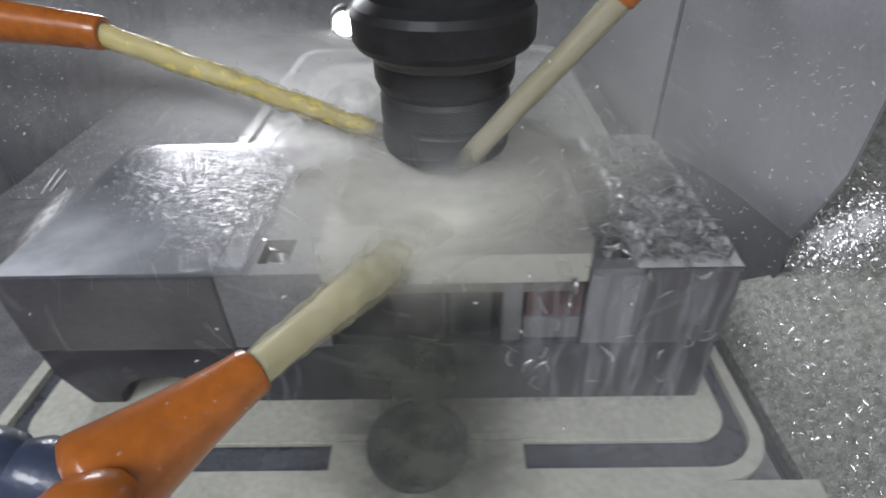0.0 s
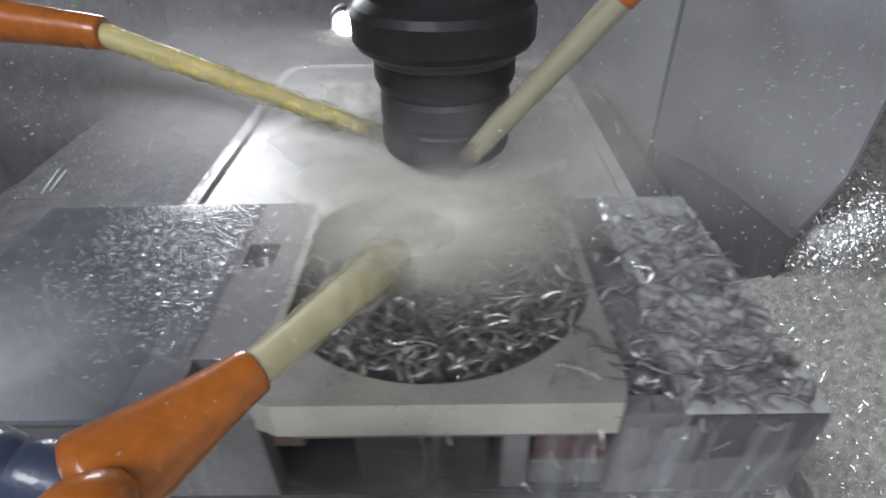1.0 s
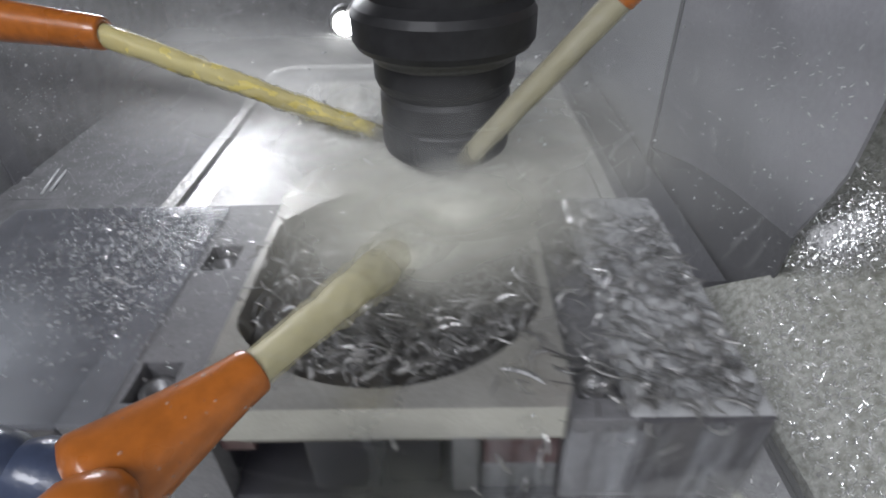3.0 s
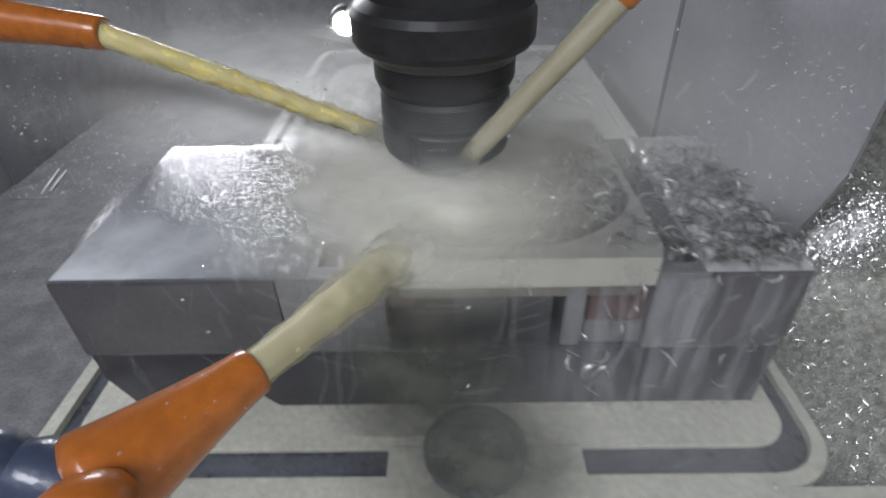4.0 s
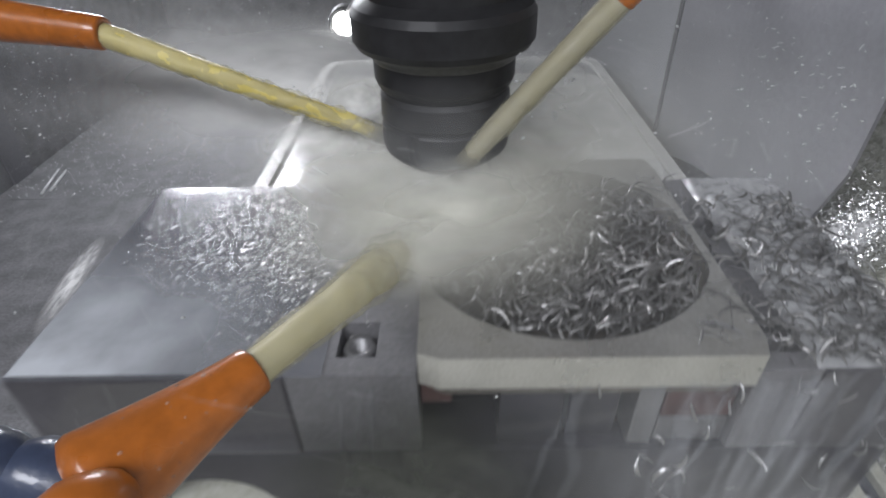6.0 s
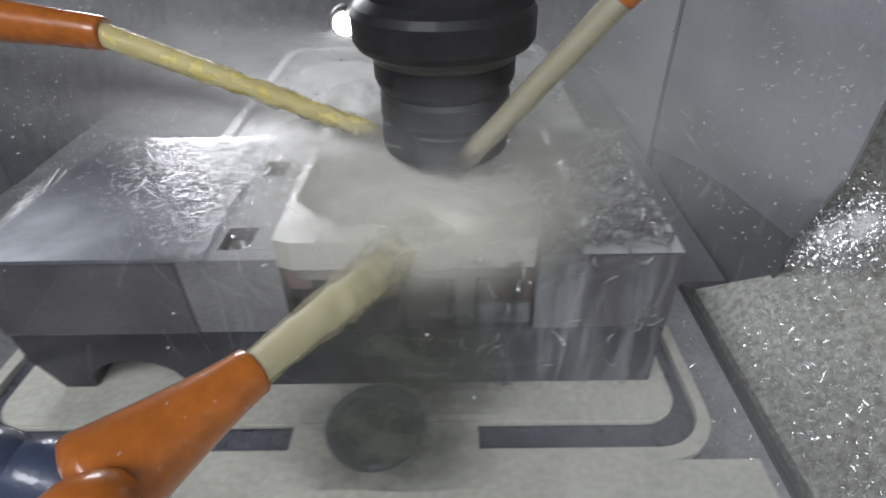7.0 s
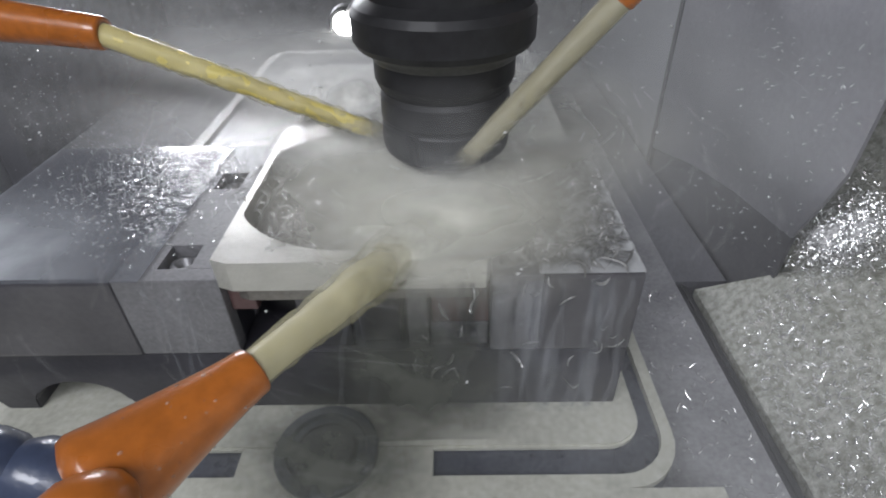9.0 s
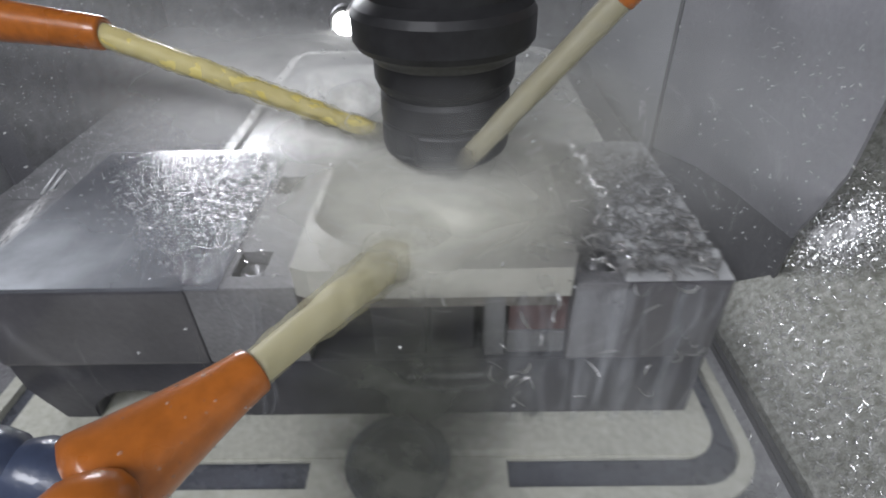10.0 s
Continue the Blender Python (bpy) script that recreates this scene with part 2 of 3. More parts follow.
# ---- machine cabin ----
def cabin():
    floor_z = -0.30
    part_list = [
        ("wall_rear", block(-4.2, 3.4, 6.6, 6.75, -2.5, 5.9, 0), SHADED_GREY, "grey painted sheet-metal rear wall of the machine"),
        ("wall_left", block(-3.45, -3.25, -3.2, 3.52, -2.5, 5.9, 0.01), PANEL, "grey painted sheet-metal side wall, wet"),
        ("wall_left_rear", block(-3.50, -3.25, 3.74, 6.6, -2.5, 5.9, 0.01), SHADED_GREY, "grey painted sheet-metal wall panel behind a dark joint"),
        ("wall_left_joint", block(-3.5, -3.235, 3.52, 3.74, -2.5, 5.9, 0.01), PANEL_DARK, "dark rubber joint between two wall panels"),
        ("wall_right", extrude_outline([(3.66, -0.16), (2.97, 0.04), (2.48, 0.14), (1.955, 0.21), (1.87, 0.42), (1.81, 0.60), (1.80, 0.87), (1.78, 1.5), (3.66, 1.5)],
                                       1.497, 1.512, "x"), GUARD, "smooth grey wet sheet-metal side guard"),
        # added dark sheet, cut to the edge of the shadow on the guard
        ("wall_right_skirt", extrude_outline([(3.66, -0.5), (3.66, -0.10), (2.97, 0.09), (2.48, 0.19), (1.965, 0.25), (1.978, 0.02), (2.0, -0.5)],
                                             1.516, 1.53, "x"), GUARD_SHADE, "dark sheet holding the shade on the lower part of the side guard"),
        ("wall_right_joint", block(1.492, 1.55, 3.663, 3.722, -2.5, 1.5, 0.006), RUBBER, "dark joint between the guard and the rear panel"),
        ("wall_right_rear", block(1.525, 1.70, 3.725, 6.6, -2.5, 1.5, 0.01), PANEL, "grey sheet-metal wall panel set back behind the guard"),
        ("wall_front", block(-3.45, 4.6, -3.3, -3.2, -2.5, 5.9, 0), PANEL, "grey sheet-metal front wall of the cabin"),
        ("wall_right_front", block(4.5, 4.6, -3.2, 6.6, -2.5, 5.9, 0), PANEL, "grey sheet-metal wall beyond the chip slope"),
        ("ceiling", block(-3.6, 4.6, -3.3, 6.75, 5.9, 6.0, 0), PANEL, "grey sheet-metal cabin roof"),
        ("floor", block(-3.6, 4.6, -3.3, 6.75, -2.6, -2.5, 0), PANEL_DARK, "dark wet machine floor pan below the trays"),
        ("tray_middle", block(-0.6, 1.215, -3.2, 6.6, floor_z - 0.12, floor_z, 0), TRAY, "pale grey wet sheet-metal tray under the table"),
        # same tray as tray_middle, its shade at the left held by a darker colour
        ("tray_middle_left", block(-2.755, -0.603, -3.2, 6.6, floor_z - 0.12, floor_z, 0), SHADED_GREY, "left part of the wet sheet-metal tray, coloured darker for shade"),
        ("tray_right_rear", block(1.2, 1.5, 2.28, 6.6, floor_z - 0.12, floor_z - 0.003, 0), PANEL_DARK, "grey wet sheet-metal tray end behind the seal"),
        ("tray_left_rear", block(-3.3, -2.74, 3.3, 6.6, floor_z - 0.12, floor_z - 0.002, 0), SHADED_GREY, "grey wet sheet-metal tray beyond the channel"),
        ("tray_left", block(-3.3, -2.757, -3.2, 3.298, floor_z - 0.12, floor_z - 0.004, 0), SHADED_GREY, "grey sheet-metal tray beside the channel"),
    ]
    for name, bm, mat, label in part_list:
        tagged(part(name, bm, mat), label, name.split("_")[0], kind="structure")
    # chip slope beside the table
    def rise(x):
        return floor_z + 1.2 * (x - 1.30)
    for name, x, xe, y0, y1 in (("chip_slope", 1.30, 1.57, -3.2, 2.21), ("chip_slope_upper", 1.57, 4.5, -3.2, 6.6)):
        bm = extrude_outline([(x, rise(x)), (xe, rise(xe)), (xe, rise(xe) - 0.2), (x, rise(x) - 0.2)], y0, y1, "y")
        if xe < 2:
            for v in bm.verts:                       # the low strip is cut at a slant where it meets the guard
                if v.co.y > 0:
                    v.co.y -= 0.95 * (v.co.x - 1.30 * K)
        tagged(part(name, bm, CHIPPED), "sloping grey sheet strewn with fine aluminium chips", "slope", kind="structure")
    # rubber seal along the channel, with a raised lip
    tagged(part("channel_seal", block(1.219, 1.281, -3.2, 2.27, floor_z - 0.1, floor_z - 0.015, 0.012), RUBBER),
           "dark rubber wiper strip along the tray edge", "seal", kind="structure")
    tagged(part("channel_seal_lip", block(1.243, 1.255, -3.2, 2.26, floor_z - 0.014, floor_z - 0.004, 0.003), RUBBER),
           "thin raised lip of the rubber wiper", "seal", kind="structure")


cabin()


def edge_glints():
    """Two short white rods that stand for reflections at the end of the left channel."""
    for a, b in (((-2.94, 3.36), (-3.04, 3.74)), ((-2.90, 3.40), (-2.97, 3.72))):
        p, q = Vector((*a, -0.292)), Vector((*b, -0.292))
        ob = part("glint_rod", tube((q - p).length, lambda k: 0.009, 10, 2), FOAM, None, "", True, aim(p, q))
        tagged(ob, "short white rod painting a reflection on the tray", "trim", kind="structure")


edge_glints()


# ---- travelling table, vise and workpiece ----
def machine_table():
    ob = thing("machine_table", "cream coolant-covered machine table with a rounded dark groove", "table")
    outer = rounded(-2.52, 0.168, -0.315, 1.20, 0.20)
    part("rim", ring(outer, rounded(-2.47, 0.128, -0.268, 1.15, 0.17), -0.03, 0.0), TABLE, ob)
    part("pad", extrude_outline(rounded(-2.40, 0.07, -0.165, 1.10, 0.13), -0.03, 0.0, bevel=0.008), TABLE, ob)
    part("bridge", block(-1.29, -0.645, -0.28, -0.16, -0.029, -0.002, 0.004), TABLE, ob)
    part("groove", extrude_outline(outer, -0.20, -0.03), GROOVE, ob, "dark wet groove around the table")
    part("apron", block(-2.62, 0.26, -1.3, -0.315, -0.13, 0.0, 0), TABLE, ob, "cream front apron of the table")
    # the rear fixture plate: a raised bright rail round a flooded pad
    back = rounded(-2.375, 0.235, 1.22, 4.50, 0.22)
    part("rear_base", extrude_outline(back, -0.20, -0.014), GROOVE_REAR, ob, "grey flooded channel of the rear plate")
    part("rear_rail", ring(back, rounded(-2.295, 0.155, 1.30, 4.40, 0.17), -0.0135, 0.014), WET_TABLE, ob, "bright wet rail round the rear plate")
    part("rear_pad", extrude_outline(rounded(-2.12, 0.15, 1.31, 4.02, 0.22), -0.0135, 0.008, bevel=0.006), WET_TABLE, ob, "pale flooded pad of the rear plate")
    RIDERS.append(ob)


def vise():
    ob = thing("vise", "dark wet steel machine vise with grey jaw plates on the table", "vise")
    pts = [(0, 0.0), (0, 0.285), (-2.285, 0.285), (-2.28, 0.16), (-2.20, 0.0), (-2.08, 0.0)]
    pts += [(-1.91 + 0.17 * math.cos(radians(a)), 0.12 * math.sin(radians(a)) + 0.02) for a in range(165, 0, -15)]
    pts += [(-1.70, 0.0)]
    base = part("base", extrude_outline(pts, 0.01, 0.94, "y", 0.006), STEEL_DARK, ob, "dark steel base with arched feet")
    at = pose(-1.0 * K, -0.18 * K, 0.004 * K)
    part("hub", lathe([(0.0, -0.003), (0.172, -0.003), (0.172, 0.018), (0.164, 0.026), (0.135, 0.026), (0.13, 0.008), (0.0, 0.008)], 40, False),
         GROOVE, base, "round dark steel locating hub", False, at)
    part("hub_cap", lathe([(0.0, 0.009), (0.10, 0.009), (0.105, 0.012), (0.09, 0.018), (0.0, 0.018)], 32, False), STEEL_DARK, base, "dark hub cap", False, at)
    for x0, x1, p0, p1, bx, label in (
            (-2.285, -1.60, -1.60, -1.275, -1.43, "long dark steel jaw flooded with coolant"),
            (-0.30, 0.0, -0.455, -0.30, -0.378, "short dark steel jaw strewn with chips")):
        jaw = part("jaw", block(x0, x1, -0.004 if x0 < -1 else 0.0, 0.94, 0.287, 0.599, 0.012), JAW_STEEL, ob, label)
        w = 0.062
        # jaw plate with two square wells, built round them
        for y0, y1 in ((0.004, 0.124 - w), (0.124 + w, 0.62 - w), (0.62 + w, 0.94)):
            part("jaw_plate", block(p0, p1, y0, y1, 0.287, 0.597, 0.003), JAW_PLATE, jaw, "grey steel jaw plate")
        for by in (0.124, 0.62):
            part("well_floor", block(p0 + 0.004, p1 - 0.004, by - w, by + w, 0.29, 0.45, 0), STEEL_DARK, jaw)
            for a, b in ((p0, bx - 0.05), (bx + 0.05, p1)):
                part("well_side", block(a, b, by - w, by + w, 0.45, 0.597, 0), JAW_PLATE, jaw)
            part("bolt", lathe([(0.044, -0.02), (0.044, 0.05), (0.040, 0.056), (0.026, 0.056), (0.024, 0.02), (0.001, 0.02)], 24, False),
                 STEEL_GREY, jaw, "socket head bolt in a square well", True, pose(bx * K, by * K, 0.515 * K))
    slide = part("slide", block(-1.27, -0.46, 0.28, 0.92, 0.287, 0.42, 0.01), STEEL_DARK, ob, "dark steel slide between the jaws")
    for x0, x1, y, mat, label in ((-1.068, -0.902, 0.03, STEEL_DARK, "dark steel parallel block"), (-0.882, -0.748, 0.05, STEEL_DARK, "dark steel parallel block"),
                                  (-0.718, -0.652, 0.02, STEEL_GREY, "narrow grey steel parallel bar"), (-0.560, -0.532, 0.07, STEEL_GREY, "narrow grey steel parallel bar")):
        part("parallel", block(x0, x1, y, 0.28, 0.287, 0.575, 0.006), mat, slide, label)
    for x0, x1, z0 in ((-0.640, -0.458, 0.385), (-1.272, -1.19, 0.45)):
        part("spacer", block(x0, x1, 0.035, 0.279, z0, 0.572, 0.005), BROWN, slide, "reddish brown spacer under the plate")
    part("ledge", block(-0.645, -0.458, 0.03, 0.279, 0.288, 0.383, 0.006), STEEL_GREY, slide, "grey steel ledge")
    RIDERS.append(ob)


def workpiece():
    ob = thing("workpiece", "pale aluminium plate with a round milled pocket, clamped in the vise", "workpiece")
    cx, cy, r = -0.881, 0.458, 0.43
    n = 72
    x0, x1, y0, y1 = -1.27, -0.456, -0.026, 0.95
    outer, inner = [], []
    for i in range(n):
        a = 2 * math.pi * i / n
        c, s = math.cos(a), math.sin(a)
        k = min((x1 - cx if c > 0 else cx - x0) / max(abs(c), 1e-6), (y1 - cy if s > 0 else cy - y0) / max(abs(s), 1e-6))
        outer.append((cx + k * c, cy + k * s))
        q = min(r, 0.94 * k)
        inner.append((cx + q * c, cy + q * s))
    part("plate", ring(outer, inner, 0.578, 0.681), ALUMINIUM, ob)
    part("pocket_floor", extrude_outline([(cx + (x - cx) * 0.95, cy + (y - cy) * 0.90) for x, y in outer], 0.50, 0.577), POCKET, ob, "milled pocket floor under coolant, the recess shade in its dark colour")
    RIDERS.append(ob)


machine_table()
vise()
workpiece()


# ---- spindle nose and cutter ----
def spindle():
    sx, sy = -0.01, 1.43
    ob = thing("tool_holder", "black oxide collet holder with a stepped flange", "tool holder")
    at = pose(sx * K, sy * K, 0)
    part("flange", lathe([(0.0, 1.90), (0.19, 1.90), (0.19, 1.335), (0.222, 1.318), (0.232, 1.30), (0.232, 1.238), (0.222, 1.222), (0.0, 1.222)], 180, False), HOLDER, ob, "", False, at)
    # chamfer under the flange, paler than the rest of the holder
    part("band", lathe([(0.221, 1.222), (0.190, 1.207), (0.187, 1.196), (0.187, 1.19)], 180), HOLDER_BAND, ob, "dull grey band", True, at)
    part("collar", lathe([(0.0, 1.19), (0.185, 1.19), (0.185, 1.142), (0.178, 1.124), (0.166, 1.108), (0.0, 1.108)], 180, False), HOLDER, ob, "", False, at)
    # the nut with its spanner slots
    bm = lathe([(0.0, 1.108), (0.168, 1.108), (0.174, 1.095), (0.176, 1.04), (0.172, 1.034), (0.172, 1.026), (0.176, 1.02), (0.177, 0.965), (0.172, 0.945), (0.155, 0.928), (0.11, 0.924), (0.0, 0.924)], 144, False)
    for v in bm.verts:
        rr = math.hypot(v.co.x, v.co.y)
        if v.co.z < 1.022 * K and rr > 0.16 * K and round(math.degrees(math.atan2(v.co.y, v.co.x)) / 5) % 12 in (0, 1):
            v.co.x, v.co.y = v.co.x * 0.93, v.co.y * 0.93
    part("collet_nut", bm, HOLDER, ob, "wet black collet nut with spanner slots", False, at)
    cutter = thing("end_mill", "steel end mill turning in the holder", "cutter")
    bm = bmesh.new()
    loops = []
    for k in range(25):
        z = 0.58 + 0.36 * k / 24
        loops.append([bm.verts.new(Vector((0.062 * (1 if i % 3 else 0.72) * math.cos(2 * math.pi * i / 12 + k * 0.16),
                                           0.062 * (1 if i % 3 else 0.72) * math.sin(2 * math.pi * i / 12 + k * 0.16), z)) * K) for i in range(12)])
    for a, b in zip(loops, loops[1:]):
        for i in range(12):
            bm.faces.new((a[i], a[(i + 1) % 12], b[(i + 1) % 12], b[i]))
    bm.faces.new(loops[0]), bm.faces.new(loops[-1])
    part("flute", bm, STEEL_GREY, cutter, "", True)
    cutter.matrix_basis = at
    return cutter


CUTTER = spindle()


# ---- coolant nozzles and jets ----
JETS = []


def eye_point(u, v, s):
    """The place s plan units deep along the view through the tangents u (right) and v (up)."""
    f, r, up = Vector((-0.0153, 0.8091, -0.5874)), Vector((0.9998, 0.0031, -0.0219)), Vector((0.0159, 0.5876, 0.8090))
    return (f + r * u + up * v) * s + Vector((0, 0, LEVEL))


def nozzle(mouth, tail, r_mouth, r_tail, hose=True, flare=1.0, seed=1, bend=None):
    ob = thing("coolant_nozzle", "orange plastic coolant nozzle on a jointed blue hose", "coolant nozzle", "coolant nozzles")
    length = (Vector(mouth) - Vector(tail)).length
    prof = [(r_mouth * 0.55, length * 0.96), (r_mouth * 0.6, length), (r_mouth * 0.92, length), (r_mouth, length * 0.985), (r_mouth * 1.03, length * 0.93)]
    foot = r_tail * flare
    prof += [(r_mouth * 1.03 + (foot - r_mouth * 1.03) * (1 - q) ** 1.25, length * 0.93 * q) for q in (0.85, 0.7, 0.55, 0.4, 0.25, 0.12, 0.02)]
    prof += [(foot * 0.95, -0.008), (foot * 0.75, -0.02 if hose else -0.026), (foot * 0.4, -0.028 if hose else -0.036), (0.0, -0.03 if hose else -0.038)]
    tip = part("tip", lathe(prof, 40, False), ORANGE, ob, "", True)
    # beads of water on the plastic
    rnd = random.Random(seed)
    bm = bmesh.new()
    for _ in range(48):
        q = rnd.uniform(0.05, 0.97)
        r = float(np.interp(q * length, [p[1] for p in prof[:1:-1]], [p[0] for p in prof[:1:-1]]))
        a, size = rnd.uniform(0, 6.283), rnd.uniform(0.001, 0.0026 if seed > 1 else 0.0040)
        m = Matrix.Translation(Vector((r * math.cos(a), r * math.sin(a), q * length)) * K) @ Matrix.Diagonal((size * K, size * K, size * K * 1.3, 1))
        bmesh.ops.create_icosphere(bm, subdivisions=1, radius=1, matrix=m)
    part("water_bead", bm, BEAD, tip, "beads of water", True)
    ob.matrix_basis = aim(tail, mouth)
    if hose:
        to = Vector(bend) if bend is not None else Vector(tail) * 2 - Vector(mouth)
        at = ob.matrix_basis.inverted() @ aim(tail, to)
        r = r_tail * 0.88
        for k in range(4):
            z = 0.02 + 0.10 * k
            part("hose_joint", lathe([(r * 0.72, z - 0.03), (r * 0.9, z - 0.015), (r * 0.98, z + 0.01), (r * 0.95, z + 0.055), (r * 0.84, z + 0.07), (r * 0.72, z + 0.085)], 36, False),
                 BLUE, ob, "blue plastic ball joint", True, at)
    return ob


def faded(mat, z0, z1):
    """A copy of a liquid that dissolves into spray between two lengths along its stream (plan units)."""
    m = mat.copy()
    n, link = m.node_tree.nodes, m.node_tree.links.new
    b = n["Principled BSDF"]
    tc, sep, rng, rag, mix = (n.new("ShaderNode" + k) for k in ("TexCoord", "SeparateXYZ", "MapRange", "TexNoise", "Math"))
    rag.inputs["Scale"].default_value = 120
    link(tc.outputs["Object"], rag.inputs["Vector"])
    link(tc.outputs["Object"], sep.inputs[0])
    mix.operation, mix.inputs[1].default_value = "MULTIPLY_ADD", 0.12 * K
    link(rag.outputs["Fac"], mix.inputs[0])
    link(sep.outputs["Z"], mix.inputs[2])
    link(mix.outputs[0], rng.inputs[0])
    rng.inputs[1].default_value, rng.inputs[2].default_value = (z0 + 0.06) * K, (z1 + 0.06) * K
    rng.inputs[4].default_value = 0.0
    rng.inputs[3].default_value = 1.0
    fall, scale = n.new("ShaderNodeMath"), n.new("ShaderNodeMath")
    fall.operation, fall.inputs[1].default_value = "POWER", 2.2
    scale.operation, scale.inputs[1].default_value = "MULTIPLY", b.inputs["Alpha"].default_value
    link(rng.outputs[0], fall.inputs[0])
    link(fall.outputs[0], scale.inputs[0])
    link(scale.outputs[0], b.inputs["Alpha"])
    return m


def jet(start, end, r0, r1, seed, mat=JET, rough=0.22, freq=9.0, fade=0.72):
    ob = thing("coolant_jet", "milky yellow jet of coolant shooting at the cutter", "coolant jet", "coolant jets")
    length = (Vector(end) - Vector(start)).length
    part("stream", tube(length, lambda q: (r0 + (r1 - r0) * q ** 1.5) * 0.93, 28, 80, rough * 0.6, seed, freq), faded(mat, length * fade, length * 0.99), ob, "", True)
    part("skin", tube(length * 0.99, lambda q: r0 * 1.02 + (r1 * 1.12 - r0 * 1.02) * q ** 1.2, 28, 90, rough, seed + 9, freq * 1.7), faded(SKIN, length * fade, length * 0.98), ob, "thin torn outer film of the jet", True)
    ob.matrix_basis = aim(start, end)
    JETS.append((ob, ob.matrix_basis.copy(), seed))
    return ob


m1, t1 = eye_point(-0.348, -0.223, 0.84), eye_point(-0.640, -0.440, 0.70)
nozzle(m1, t1, 0.040, 0.060, True, 1.36, 1, eye_point(-0.98, -0.385, 0.66))
jet(m1 + (t1 - m1) * 0.04, eye_point(-0.035, 0.03, 1.58), 0.031, 0.074, 1, JET, 0.24, 11.0, 0.36)
m2, t2 = eye_point(-0.628, 0.400, 1.50), eye_point(-0.98, 0.445, 1.50)
nozzle(m2, t2, 0.046, 0.070, True, 1.0, 2)
jet(m2 + (t2 - m2) * 0.04, eye_point(-0.09, 0.205, 1.66), 0.034, 0.024, 2, JET_YELLOW, 0.34, 13.0, 0.86)
m3, t3 = eye_point(0.328, 0.462, 1.22), eye_point(0.44, 0.60, 1.12)
nozzle(m3, t3, 0.036, 0.06, True, 1.0, 3)
jet(m3 + (t3 - m3) * 0.04, eye_point(0.012, 0.135, 1.40), 0.033, 0.024, 3, JET_SHADED, 0.10, 9.0, 0.8)
m4, t4 = eye_point(-0.62, -0.70, 0.60), eye_point(-0.665, -0.478, 0.62)
nozzle(m4, t4, 0.042, 0.057, False, 1.0, 4)


# ---- lamp beside the spindle ----
lamp = thing("work_light", "small bright round LED work light beside the spindle", "work light")
part("housing", lathe([(0.0, 0.0), (0.05, 0.0), (0.062, 0.02), (0.062, 0.08), (0.059, 0.085), (0.057, 0.075), (0.0, 0.075)], 32, False), HOLDER, lamp, "", True)
part("lens", lathe([(0.0, 0.088), (0.030, 0.087), (0.047, 0.077), (0.047, 0.07), (0.0, 0.07)], 32, False), LED, lamp, "glowing white lens", True)
a, b = eye_point(-0.179, 0.430, 2.2), Vector((-0.13, 1.5, 1.42))
arm = part("arm", tube((b - a).length, lambda q: 0.018, 14, 4), HOLDER, lamp, "thin dark mounting arm", True)
lamp.matrix_basis = aim(eye_point(-0.179, 0.430, 2.2), eye_point(-0.30, 0.05, 1.2))
arm.matrix_basis = lamp.matrix_basis.inverted() @ aim(a, b)


# ---- chips, coolant films and spray ----
def chips(name, label, count, place, size=(0.04, 0.09), seed=1, mat=CHIP, rider=True, wide=0.16):
    """Curled metal chips as one joined mesh; place(rnd) gives a point and a normal in plan units."""
    rnd = random.Random(seed)
    verts, faces = [], []
    for _ in range(count):
        p, nrm = place(rnd)
        length, turn = rnd.uniform(*size), rnd.uniform(0.4, 2.6)
        w = length * wide * rnd.uniform(0.5, 1.2)
        q = Vector(nrm).to_track_quat("Z", "Y").to_matrix() @ Euler((rnd.gauss(0, 0.35), rnd.gauss(0, 0.35), rnd.uniform(0, 6.28))).to_matrix()
        r = length / turn
        base = len(verts)
        steps = 6
        for k in range(steps + 1):
            a = turn * (k / steps - 0.5)
            taper = 0.25 + 0.75 * math.sin(math.pi * (0.08 + 0.84 * k / steps))
            c = Vector((r * math.sin(a), r * (math.cos(a) - 1), 0.012 * math.sin(a * 2 + turn)))
            for dy, dz in ((-0.5, 0), (0.5, 0.15), (0, 0.28)):
                verts.append(tuple((Vector(p) + q @ (c + Vector((0, dy * w * taper, dz * w * taper)))) * K))
        for k in range(steps):
            for i in range(3):
                a, b = base + 3 * k + i, base + 3 * k + (i + 1) % 3
                faces.append((a, b, b + 3, a + 3))
        faces.append((base, base + 1, base + 2)), faces.append((base + 18, base + 20, base + 19))
    me = bpy.data.meshes.new(name)
    me.from_pydata(verts, [], faces)
    me.materials.append(mat)
    ob = tagged(new(name, me), label, "metal chips", kind="stuff")
    if rider:
        RIDERS.append(ob)
    return ob


def in_pocket(rnd):
    while True:
        x, y = rnd.gauss(-0.78, 0.26), rnd.gauss(0.36, 0.26)
        d = math.hypot(x + 0.881, y - 0.458)
        if d < 0.41:
            return (x, y, 0.60 + 0.085 * rnd.random() * (0.35 + d / 0.42)), (0, 0, 1)


def on_right_jaw(rnd):
    x, y = -abs(rnd.gauss(0.0, 0.22)) - 0.055, rnd.uniform(0.02, 0.8) ** 1.4
    return (max(x, -0.62), y, (0.628 if x > -0.46 else 0.69) + abs(rnd.gauss(0, 0.018))), (0, 0, 1)


def on_front(rnd):
    x = rnd.uniform(-0.85, -0.02)
    return (x, -0.012 - (0.02 if x < -0.46 else 0), rnd.uniform(0.12, 0.60)), (0, -1, 0.1)


